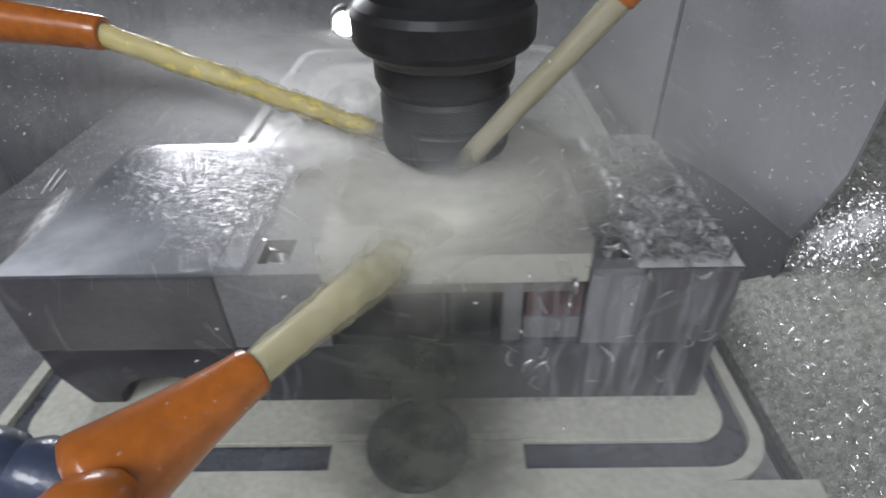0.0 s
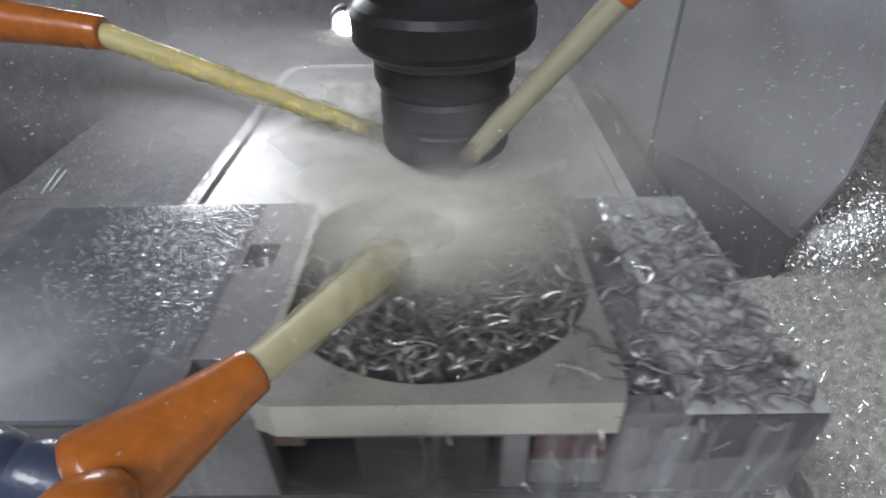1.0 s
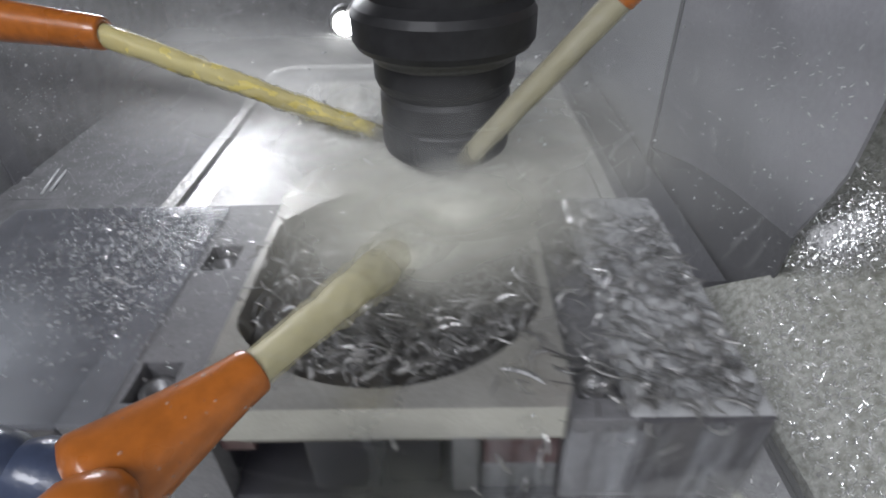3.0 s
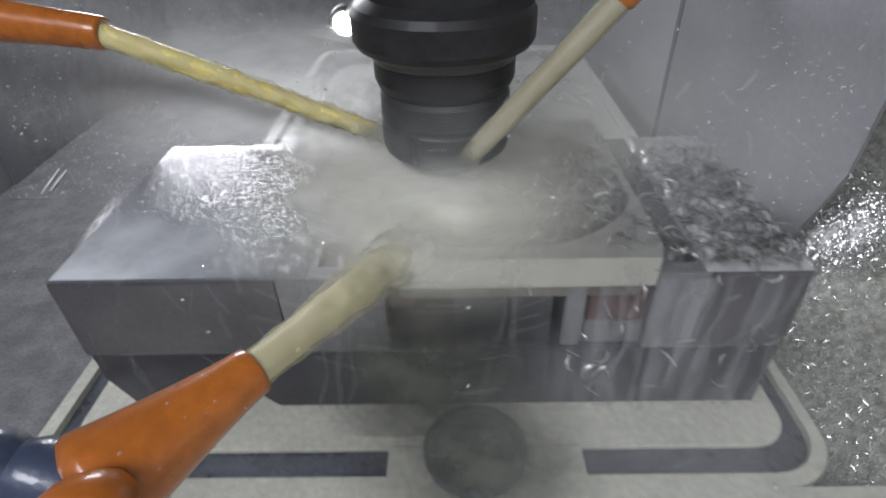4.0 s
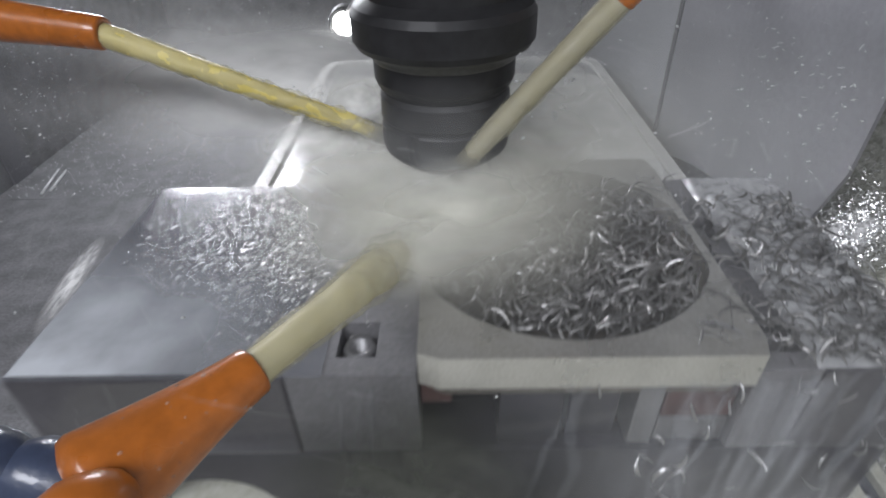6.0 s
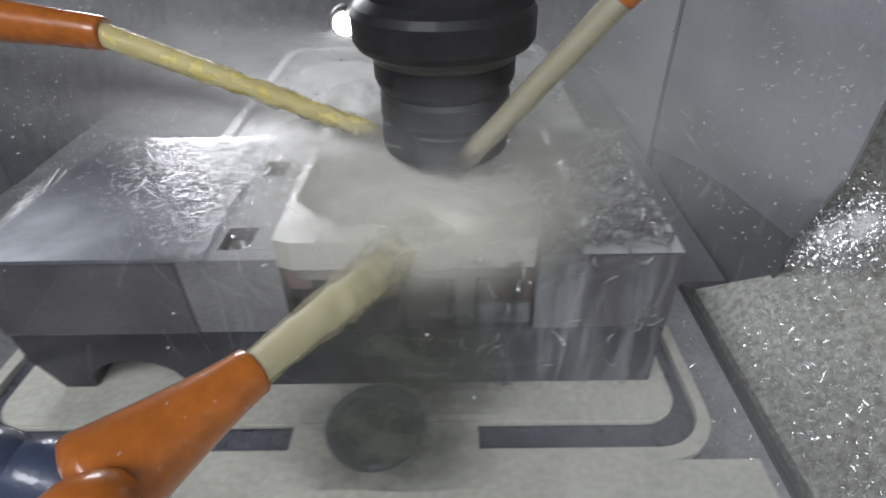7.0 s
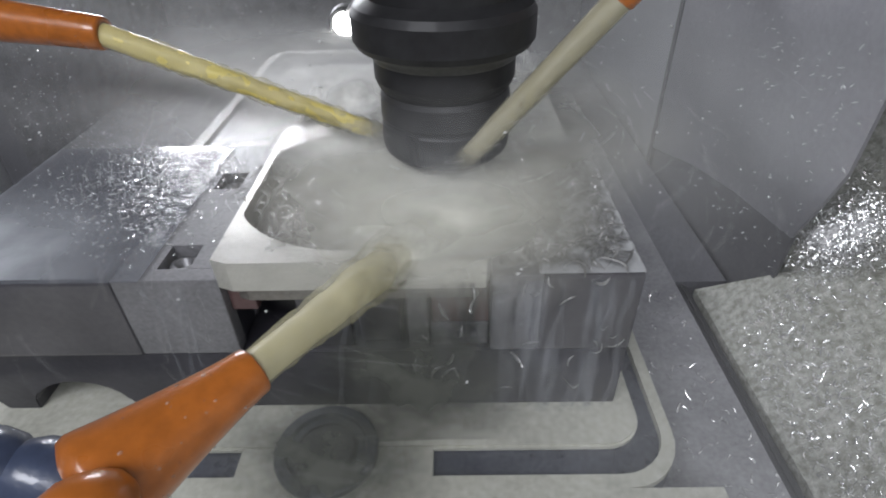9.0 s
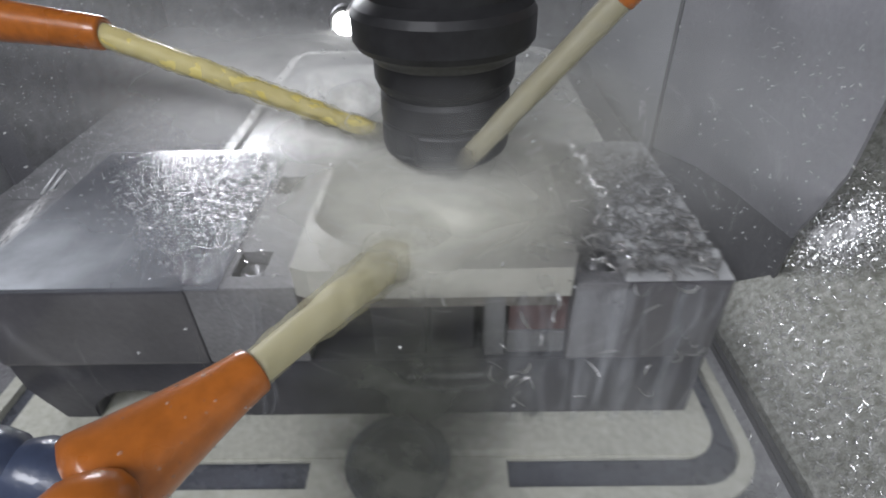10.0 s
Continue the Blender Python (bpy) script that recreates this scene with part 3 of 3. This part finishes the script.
def on_left_jaw(rnd):
    return (min(max(rnd.gauss(-1.70, 0.20), -2.2), -1.30), min(max(rnd.gauss(0.64, 0.18), 0.2), 0.92), 0.611), (0, 0, 1)


def on_slope(rnd):
    x = 1.32 + abs(rnd.gauss(0, 0.5))
    return (x, rnd.uniform(0.4, 1.9 if x < 1.57 else 3.2), -0.29 + 1.2 * (x - 1.30)), (-0.77, 0, 0.64)


def on_slope_cluster(rnd):
    x = rnd.gauss(1.72, 0.065)
    return (max(x, 1.4), rnd.gauss(1.93, 0.09), -0.275 + 1.2 * (max(x, 1.4) - 1.30)), (-0.6, -0.5, 0.6)


def on_tray(rnd):
    return (1.20 - abs(rnd.gauss(0, 0.22)), rnd.uniform(0.55, 2.2), -0.295), (0, 0, 1)


def on_guard(rnd):
    return (1.495, 1.97 + 1.6 * rnd.random() ** 1.6, rnd.uniform(-0.1, 1.3)), (-1, 0, 0)


def on_left_wall(rnd):
    return (-3.245, rnd.uniform(3.75, 6.4), -0.3 + 1.4 * rnd.random() ** 1.5), (1, 0, 0)


def on_rear_tray(rnd):
    return (rnd.uniform(-3.2, -1.75), rnd.uniform(3.3, 6.0), -0.295), (0, 0, 1)


chips("pocket_chips", "heap of dark grey curled aluminium chips in the milled pocket", 1300, in_pocket, (0.03, 0.10), 1, CHIP_DARK, wide=0.15)
chips("pocket_glints", "scattered bright curled chips on the heap in the pocket", 130, in_pocket, (0.03, 0.09), 41, wide=0.13)
chips("jaw_chips", "wet curled aluminium chips heaped on the short vise jaw", 560, on_right_jaw, (0.03, 0.09), 2, CHIP_DARK, wide=0.14)
chips("jaw_glints", "bright curled chips among the heap on the short jaw", 80, on_right_jaw, (0.03, 0.10), 42, wide=0.12)
chips("face_chips", "curled aluminium chips clinging to the wet vise front", 30, on_front, (0.03, 0.075), 3)
chips("scattered_jaw_chips", "many tiny bright chips and flecks of foam on the long jaw", 900, on_left_jaw, (0.003, 0.012), 4, FOAM)
chips("slope_chips", "fine aluminium chips strewn over the sloping sheet", 2400, on_slope, (0.008, 0.042), 5, GLINT, rider=False)
chips("slope_curls", "larger curled aluminium chips lying on the sloping sheet", 420, on_slope, (0.022, 0.055), 17, GLINT, rider=False, wide=0.12)
chips("slope_flecks", "white flecks of foam and chip dust on the sloping sheet", 1800, on_slope, (0.005, 0.020), 15, FOAM, rider=False)
chips("slope_chip_pile", "bright glinting pile of aluminium chips on the slope", 420, on_slope_cluster, (0.008, 0.032), 6, GLINT, rider=False)
# white flecks, piled to brighten the glinting spot of wet chips
chips("slope_glint_pile", "white foam and chip flecks that paint the glint on the slope", 3200, on_slope_cluster, (0.004, 0.015), 16, FOAM, rider=False)
chips("tray_chips", "small aluminium chips lying on the wet tray", 190, on_tray, (0.02, 0.055), 7, GLINT, rider=False)
chips("guard_chips", "tiny aluminium chips stuck to the wet guard sheet", 200, on_guard, (0.008, 0.026), 8, FOAM, rider=False)
chips("rear_tray_chips", "tiny aluminium chips and drops on the wet rear tray", 1700, on_rear_tray, (0.006, 0.022), 9, FOAM, rider=False)

chips("wall_drops", "tiny bright drops and chips stuck to the side wall", 420, on_left_wall, (0.006, 0.020), 19, FOAM, rider=False)


def flakes(name, label, count, place, size, seed, mat, spin=3.14, rider=False):
    """Flat wet metal flakes turned closely about the normals from place, as one joined mesh."""
    rnd = random.Random(seed)
    verts, faces = [], []
    for _ in range(count):
        p, nrm = place(rnd)
        tip = Vector((nrm[0] + rnd.gauss(0, 0.13), nrm[1] + rnd.gauss(0, 0.13), nrm[2] + rnd.gauss(0, 0.13)))
        q = tip.to_track_quat("Z", "Y").to_matrix() @ Euler((0, 0, rnd.uniform(-spin, spin))).to_matrix()
        a, b = rnd.uniform(*size), rnd.uniform(*size) * 0.45
        base = len(verts)
        for z in (-0.0012, 0.0012):
            for x, y in ((-a, -b * 0.4), (0, -b), (a, -b * 0.2), (a * 0.3, b)):
                verts.append(tuple((Vector(p) + q @ Vector((x, y, z))) * K))
        faces += [(base + 3, base + 2, base + 1, base), (base + 4, base + 5, base + 6, base + 7)]
        faces += [(base + i, base + (i + 1) % 4, base + 4 + (i + 1) % 4, base + 4 + i) for i in range(4)]
    me = bpy.data.meshes.new(name)
    me.from_pydata(verts, [], faces)
    me.materials.append(mat)
    ob = tagged(new(name, me), label, "metal chips", kind="stuff")
    if rider:
        RIDERS.append(ob)
    return ob


def on_film(rnd):
    while True:
        x, y = rnd.gauss(-1.72, 0.22), rnd.gauss(0.54, 0.23)
        if -2.2 < x < -1.30 and 0.04 < y < 0.92:
            return (x, y, 0.6075), (0, 0, 1)


def on_low_slope(rnd):
    p, nrm = on_slope(rnd)
    # normal aimed to mirror the side lamp into the camera, not the slope's own
    return (p[0], p[1], p[2] + 0.012), (-0.50, -0.52, 0.69)


def on_slope_heap(rnd):
    x, y = rnd.gauss(1.73, 0.075), rnd.gauss(1.97, 0.09)
    # flakes tilted halfway between side lamp and camera, so that the heap glints
    return (max(x, 1.4), y, -0.262 + 1.2 * (max(x, 1.4) - 1.30)), (-0.57, -0.61, 0.55)


flakes("slope_flakes", "glittering wet aluminium flakes heaped on the slope", 700, on_slope_heap, (0.003, 0.011), 61, GLINT)
flakes("slope_flakes", "glittering wet aluminium flakes strewn over the slope", 260, on_slope_cluster, (0.003, 0.009), 62, GLINT)
flakes("slope_flakes", "sparse bright flakes on the sloping sheet", 170, on_low_slope, (0.003, 0.010), 63, GLINT)
flakes("film_flakes", "bright flakes washed along by coolant on the long jaw", 620, on_film, (0.003, 0.010), 64, GLINT, 0.4, True)

FILMS = []


def film_sheet(name, label, x0, x1, y0, y1, z, amp, nx, ny, mat, seed, freq=(16, 30), drop=0.0):
    """A rippling sheet of liquid in plan units, its border lower by drop."""
    bm = bmesh.new()
    grid = []
    for j in range(ny + 1):
        row = []
        for i in range(nx + 1):
            x, y = x0 + (x1 - x0) * i / nx, y0 + (y1 - y0) * j / ny
            h = noise.noise(Vector((x * freq[0], y * freq[1], seed))) + 0.6 * noise.noise(Vector((x * freq[0] * 2.3, y * freq[1] * 2.3, seed + 5)))
            edge = min(1, 12 * min(i / nx, 1 - i / nx, j / ny, 1 - j / ny))
            row.append(bm.verts.new(Vector((x, y, z - drop * (1 - edge) ** 2 + amp * (0.6 + h) * edge)) * K))
        grid.append(row)
    for j in range(ny):
        for i in range(nx):
            bm.faces.new((grid[j][i], grid[j][i + 1], grid[j + 1][i + 1], grid[j + 1][i]))
    ob = tagged(part(name, bm, mat, None, "", True), label, "coolant film", kind="stuff")
    FILMS.append(ob)
    return ob


film_sheet("coolant_film", "rippling milky coolant film washing over the long vise jaw", -2.275, -1.50, -0.01, 0.925, 0.6035, 0.0019, 330, 620, WATER, 3, (64, 250))
film_sheet("coolant_film", "rippling coolant washing over the chips on the short jaw", -0.318, -0.004, 0.004, 0.936, 0.620, 0.020, 70, 110, MILK, 8, (16, 16), 0.019)
# SHEEN layer: the reflection on the jaw's wet front, painted pale
film_sheet("film_sheen", "pale sheet painting the sheen of the coolant on the long jaw's front", -2.27, -1.505, -0.002, 0.92, 0.6115, 0.0012, 60, 60, SHEEN, 19, (5, 7))
film_sheet("coolant_pool", "shallow swirling coolant in the milled pocket", -1.22, -0.54, 0.12, 0.80, 0.628, 0.012, 80, 80, POOL, 12, (16, 16))


def curtain(name, label, x0, x1, z0, z1, y, mat, seed):
    """A thin wavy sheet of coolant hanging before the vise front."""
    bm = bmesh.new()
    nx, nz = 60, 24
    grid = [[bm.verts.new(Vector((x0 + (x1 - x0) * i / nx, y - 0.012 * (0.6 + noise.noise(Vector((i * 0.45, j * 0.12, seed)))) - 0.012 * (1 - j / nz),
                                  z0 + (z1 - z0) * j / nz)) * K) for i in range(nx + 1)] for j in range(nz + 1)]
    for j in range(nz):
        for i in range(nx):
            bm.faces.new((grid[j][i], grid[j][i + 1], grid[j + 1][i + 1], grid[j + 1][i]))
    FILMS.append(tagged(part(name, bm, mat, None, "", True), label, "coolant film", kind="stuff"))


curtain("coolant_curtain", "streaked milky coolant running down the vise front", -0.86, -0.01, 0.02, 0.60, -0.022, CURTAIN, 5)


def runs():
    rnd = random.Random(21)
    for k in range(22):
        x = rnd.uniform(-0.62, -0.02) if k < 17 else rnd.uniform(-1.5, -0.7)
        bm = bmesh.new()
        w, n = rnd.uniform(0.004, 0.014), 26
        cols = []
        drift = rnd.uniform(-0.08, 0.02)
        for j in range(n + 1):
            q = j / n
            z = 0.595 - q * rnd.uniform(0.585, 0.592)
            c = x + drift * q ** 2 + 0.035 * noise.noise(Vector((x * 40, q * 3.5, 1)))
            ww = w * (0.7 + 0.9 * abs(noise.noise(Vector((x * 30, q * 4, 7)))) + 0.3 * q)
            cols.append([bm.verts.new(Vector((c + a * ww, -0.004 - 0.007 * (1 - a * a) - (0.024 if x < -0.46 and q < 0.1 else 0), z)) * K) for a in (-1, -0.5, 0, 0.5, 1)])
        for a, b in zip(cols, cols[1:]):
            for i in range(4):
                bm.faces.new((a[i], a[i + 1], b[i + 1], b[i]))
        ob = tagged(part("coolant_run", bm, RUN, None, "", True), "milky trickle of coolant running down the vise front", "coolant run", "coolant runs")
        FILMS.append(ob)


runs()

PUFFS = []


def puff(name, label, mat, centre, size, tilt, seed, spin, rider=False):
    """One billow of spray: a wavy bowl-shaped veil, thinning out to its rim."""
    bm = bmesh.new()
    rings, steps = 14, 40
    last = [bm.verts.new((0, 0, 0))]
    for k in range(1, rings + 1):
        r = k / rings
        loop = []
        for i in range(steps):
            a = 2 * math.pi * i / steps
            h = 0.05 * noise.noise(Vector((r * 2.2 * math.cos(a), r * 2.2 * math.sin(a), seed * 3.1))) - 0.03 * r * r
            loop.append(bm.verts.new(Vector((r * math.cos(a), r * math.sin(a), h)) * K))
        for i in range(steps):
            j = (i + 1) % steps
            if k == 1:
                bm.faces.new((last[0], loop[i], loop[j]))
            else:
                bm.faces.new((last[i], loop[i], loop[j], last[j]))
        last = loop
    ob = thing(name, label, "spray")
    veil = part("veil", bm, mat, ob, "", True)
    veil.scale = size
    ob.matrix_basis = pose(*(Vector(centre) * K), *tilt)
    PUFFS.append((ob, ob.matrix_basis.copy(), spin, seed, rider))
    return ob


# dense spray at the cutter, thinner haze round about
for k, (mat, c, sz, tilt) in enumerate((
        (CORE, (0.00, 1.17, 0.87), (0.30, 0.13, 0.4), (60, 0, 4)),
        (CORE, (-0.05, 1.30, 0.84), (0.50, 0.30, 0.4), (30, 4, 8)),
        (FOG, (-0.10, 1.22, 0.86), (0.58, 0.36, 0.4), (24, 0, 4)),
        (FOG, (0.05, 1.66, 0.88), (0.75, 0.42, 0.5), (22, -4, -8)),
        (BRIGHT, (-0.55, 1.92, 0.95), (0.80, 0.45, 0.5), (24, 4, 12)),
        (FOG, tuple(eye_point(-0.07, -0.005, 1.34)), (0.17, 0.13, 0.3), (50, 0, 20)),
        (BRIGHT, tuple(eye_point(-0.21, 0.20, 1.72)), (0.27, 0.13, 0.3), (56, 0, 12)),
        (BRIGHT, tuple(eye_point(-0.165, 0.275, 1.75)), (0.13, 0.10, 0.3), (60, 0, 20)),
        (BRIGHT, tuple(eye_point(-0.245, 0.25, 1.80)), (0.05, 0.15, 0.2), (55, 0, -22)),
        (VEIL, (0.50, 1.55, 0.84), (0.70, 0.45, 0.5), (26, -4, -10)))):
    puff("spray_cloud", "dense white cloud of coolant spray round the cutter", mat, c, sz, tilt, k + 1, 7)
for k, (mat, c, sz, tilt) in enumerate((
        (HAZE, (-1.0, 2.12, 1.10), (1.2, 0.55, 0.8), (50, 0, 8)),
        (VEIL, (-1.75, 3.2, 0.35), (1.5, 0.7, 0.8), (50, 0, 14)),
        (HAZE, tuple(eye_point(0.17, 0.36, 2.3)), (0.42, 0.32, 0.3), (66, 0, 0)),
        (HAZE, (0.55, 2.5, 0.85), (0.85, 0.62, 0.8), (60, 0, -8)),
        (VEIL, tuple(eye_point(0.0, 0.17, 1.12)), (0.26, 0.17, 0.3), (66, 0, 0)),
        (VEIL, (0.9, 1.9, 0.8), (0.9, 0.7, 0.8), (58, 0, -10)),
        (VEIL, (0.65, 0.72, 0.40), (0.8, 0.6, 0.6), (60, 0, -10)))):
    puff("spray_haze", "thin drifting haze of coolant mist", mat, c, sz, tilt, k + 20, 3)
# dark veils: falling coolant with the vise front's shade put into their colour
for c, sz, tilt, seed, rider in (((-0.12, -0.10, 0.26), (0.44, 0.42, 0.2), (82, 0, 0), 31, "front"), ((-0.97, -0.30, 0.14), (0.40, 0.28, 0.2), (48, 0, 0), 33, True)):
    puff("coolant_shade", "dark veil of murky falling coolant and the shade under the plate", MURK, c, sz, tilt, seed, 0, rider)
# white patches that put the lamp's reflection on the chips into colour
for x, y, w in ((1.71, 1.95, 0.10), (1.77, 1.90, 0.09), (1.68, 2.02, 0.07)):
    puff("glint_patch", "white patch painting the lamp's glint on the slope's chips", PILE_GLINT, (x, y, -0.284 + 1.2 * (x - 1.30)), (w, w * 0.75, 0.03), (24, -44, 10 * x), x * 10 + y, 0)
# painted highlight on the jaw's end edge; it travels with the jaw
puff("jaw_end_highlight", "white strip painting the highlight on the long jaw's end", STREAK, (-2.305, 0.36, 0.607), (0.036, 0.24, 0.03), (0, 8, 7), 41, 0, True)


def droplets():
    rnd = random.Random(77)
    for g, (gx, gy, gz) in enumerate(((-0.02, 1.45, 0.82),) * 3 + ((-1.35, 2.4, 0.85), (-1.9, 2.9, 0.7), (0.9, 1.9, 0.9))):
        verts, faces = [], []
        for _ in range(260):
            a, d = rnd.uniform(0, 6.28), abs(rnd.gauss(0, 1.0)) + 0.2
            c = Vector((d * math.cos(a), d * math.sin(a), rnd.gauss(0.0, 0.16) + 0.05 * d))
            r, s = rnd.uniform(0.0016, 0.0048), rnd.uniform(1, 3)
            out = Vector((math.cos(a), math.sin(a), rnd.gauss(0, 0.4))).normalized()
            q = out.to_track_quat("Z", "Y").to_matrix()
            b = len(verts)
            for v in ((0, 0, s), (1, 0, 0), (-0.5, 0.87, 0), (-0.5, -0.87, 0), (0, 0, -s)):
                verts.append(tuple((c + q @ (Vector(v) * r)) * K))
            for i in range(3):
                j = (i + 1) % 3
                faces += [(b, b + 1 + i, b + 1 + j), (b + 4, b + 1 + j, b + 1 + i)]
        me = bpy.data.meshes.new("flying_droplets")
        me.from_pydata(verts, [], faces)
        me.materials.append(DROP)
        for poly in me.polygons:
            poly.use_smooth = True
        ob = tagged(new("flying_droplets", me), "bright droplets of coolant flung off the cutter", "droplets", kind="stuff")
        ob.matrix_basis = pose(gx * K, gy * K, gz * K)
        PUFFS.append((ob, ob.matrix_basis.copy(), 53 + 9 * g if g < 3 else 5, 60 + g, False))


droplets()


# ---- motion ----
TRAVEL = [
    (0.0, 0.1122, 0.1610), (0.1, 0.1028, 0.1604), (0.2, 0.0935, 0.1561), (0.3, 0.0852, 0.1484), (0.4, 0.0796, 0.1382),
    (0.5, 0.0779, 0.1277), (0.6, 0.0798, 0.1183), (0.7, 0.0843, 0.1092), (0.8, 0.0902, 0.1024), (0.9, 0.0974, 0.0973),
    (1.0, 0.1063, 0.0947), (1.1, 0.1170, 0.0962), (1.2, 0.1267, 0.1015), (1.3, 0.1337, 0.1093), (1.4, 0.1375, 0.1186),
    (1.5, 0.1390, 0.1285), (1.6, 0.1398, 0.1393), (1.7, 0.1376, 0.1501), (1.8, 0.1318, 0.1578), (1.9, 0.1239, 0.1629),
    (2.0, 0.1157, 0.1660), (2.1, 0.1093, 0.1676), (2.2, 0.1023, 0.1674), (2.3, 0.0922, 0.1638), (2.4, 0.0825, 0.1568),
    (2.5, 0.0753, 0.1471), (2.6, 0.0713, 0.1356), (2.7, 0.0710, 0.1234), (2.8, 0.0745, 0.1116), (2.9, 0.0813, 0.1013),
    (3.0, 0.0910, 0.0936), (3.1, 0.1027, 0.0891), (3.2, 0.1152, 0.0883), (3.3, 0.1272, 0.0912), (3.4, 0.1371, 0.0971),
    (3.5, 0.1448, 0.1053), (3.6, 0.1496, 0.1156), (3.7, 0.1500, 0.1276), (3.8, 0.1471, 0.1391), (3.9, 0.1429, 0.1493),
    (4.0, 0.1369, 0.1581), (4.1, 0.1303, 0.1650), (4.2, 0.1221, 0.1697), (4.3, 0.1120, 0.1706), (4.4, 0.1023, 0.1690),
    (4.5, 0.0931, 0.1652), (4.6, 0.0839, 0.1587), (4.7, 0.0765, 0.1496), (4.8, 0.0719, 0.1392), (4.9, 0.0705, 0.1288),
    (5.0, 0.0716, 0.1188), (5.1, 0.0747, 0.1094), (5.2, 0.0799, 0.1007), (5.3, 0.0874, 0.0929), (5.4, 0.0969, 0.0871),
    (5.5, 0.1076, 0.0843), (5.6, 0.1187, 0.0843), (5.7, 0.1295, 0.0873), (5.8, 0.1389, 0.0931), (5.9, 0.1465, 0.1012),
    (6.0, 0.1519, 0.1107), (6.1, 0.1548, 0.1212), (6.2, 0.1552, 0.1320), (6.3, 0.1529, 0.1425), (6.4, 0.1482, 0.1520),
    (6.5, 0.1414, 0.1601), (6.6, 0.1329, 0.1663), (6.7, 0.1233, 0.1703), (6.8, 0.1133, 0.1720), (6.9, 0.1036, 0.1722),
    (7.0, 0.0933, 0.1705), (7.1, 0.0836, 0.1651), (7.2, 0.0756, 0.1553), (7.3, 0.0718, 0.1459), (7.4, 0.0727, 0.1384),
    (7.5, 0.0771, 0.1418), (7.6, 0.0850, 0.1512), (7.7, 0.0910, 0.1601), (7.8, 0.0987, 0.1672), (7.9, 0.0959, 0.1697),
    (8.0, 0.0859, 0.1701), (8.1, 0.0782, 0.1637), (8.2, 0.0732, 0.1565), (8.3, 0.0728, 0.1510), (8.4, 0.0767, 0.1524),
    (8.5, 0.0840, 0.1618), (8.6, 0.0859, 0.1676), (8.7, 0.0819, 0.1705), (8.8, 0.0762, 0.1683), (8.9, 0.0726, 0.1578),
    (9.0, 0.0736, 0.1582), (9.1, 0.0809, 0.1668), (9.2, 0.0828, 0.1714), (9.3, 0.0757, 0.1707), (9.4, 0.0759, 0.1693),
    (9.5, 0.0771, 0.1711), (9.6, 0.0736, 0.1654), (9.7, 0.0766, 0.1614), (9.8, 0.0868, 0.1596), (9.9, 0.0960, 0.1571),
    (10.0, 0.1044, 0.1529),
]


def motions():
    for ob in RIDERS:
        base = ob.matrix_basis.copy()
        walk(ob, [(t, pose(dx, dy, 0) @ base) for t, dx, dy in TRAVEL])
    rnd = random.Random(5)
    for ob in FILMS:
        walk(ob, [(t, pose(dx + rnd.uniform(-0.0008, 0.0008), dy + rnd.uniform(-0.0003, 0.0003), rnd.uniform(0, 0.0002))) for t, dx, dy in TRAVEL])
    base = CUTTER.matrix_basis.copy()
    walk(CUTTER, [(i / 10, base @ pose(0, 0, 0, 0, 0, -73 * i)) for i in range(101)])
    for ob, base, seed in JETS:
        walk(ob, [(i / 10, base @ pose(0, 0, 0, rnd.uniform(-0.25, 0.25), rnd.uniform(-0.25, 0.25), 61 * i)) for i in range(101)])
    for ob, base, spin, seed, rider in PUFFS:
        rows = []
        for t, dx, dy in TRAVEL:
            drift = [0.004 * noise.noise(Vector((t * 2.1, seed, k))) for k in range(3)]
            m = pose(*drift) @ base @ pose(0, 0, 0, 0, 0, spin * math.sin(t * 2.3 + seed) if spin < 20 else spin * t * 10)
            if rider:
                m = pose(0 if rider == "front" else dx, dy, 0) @ m
            rows.append((t, m))
        walk(ob, rows)


motions()
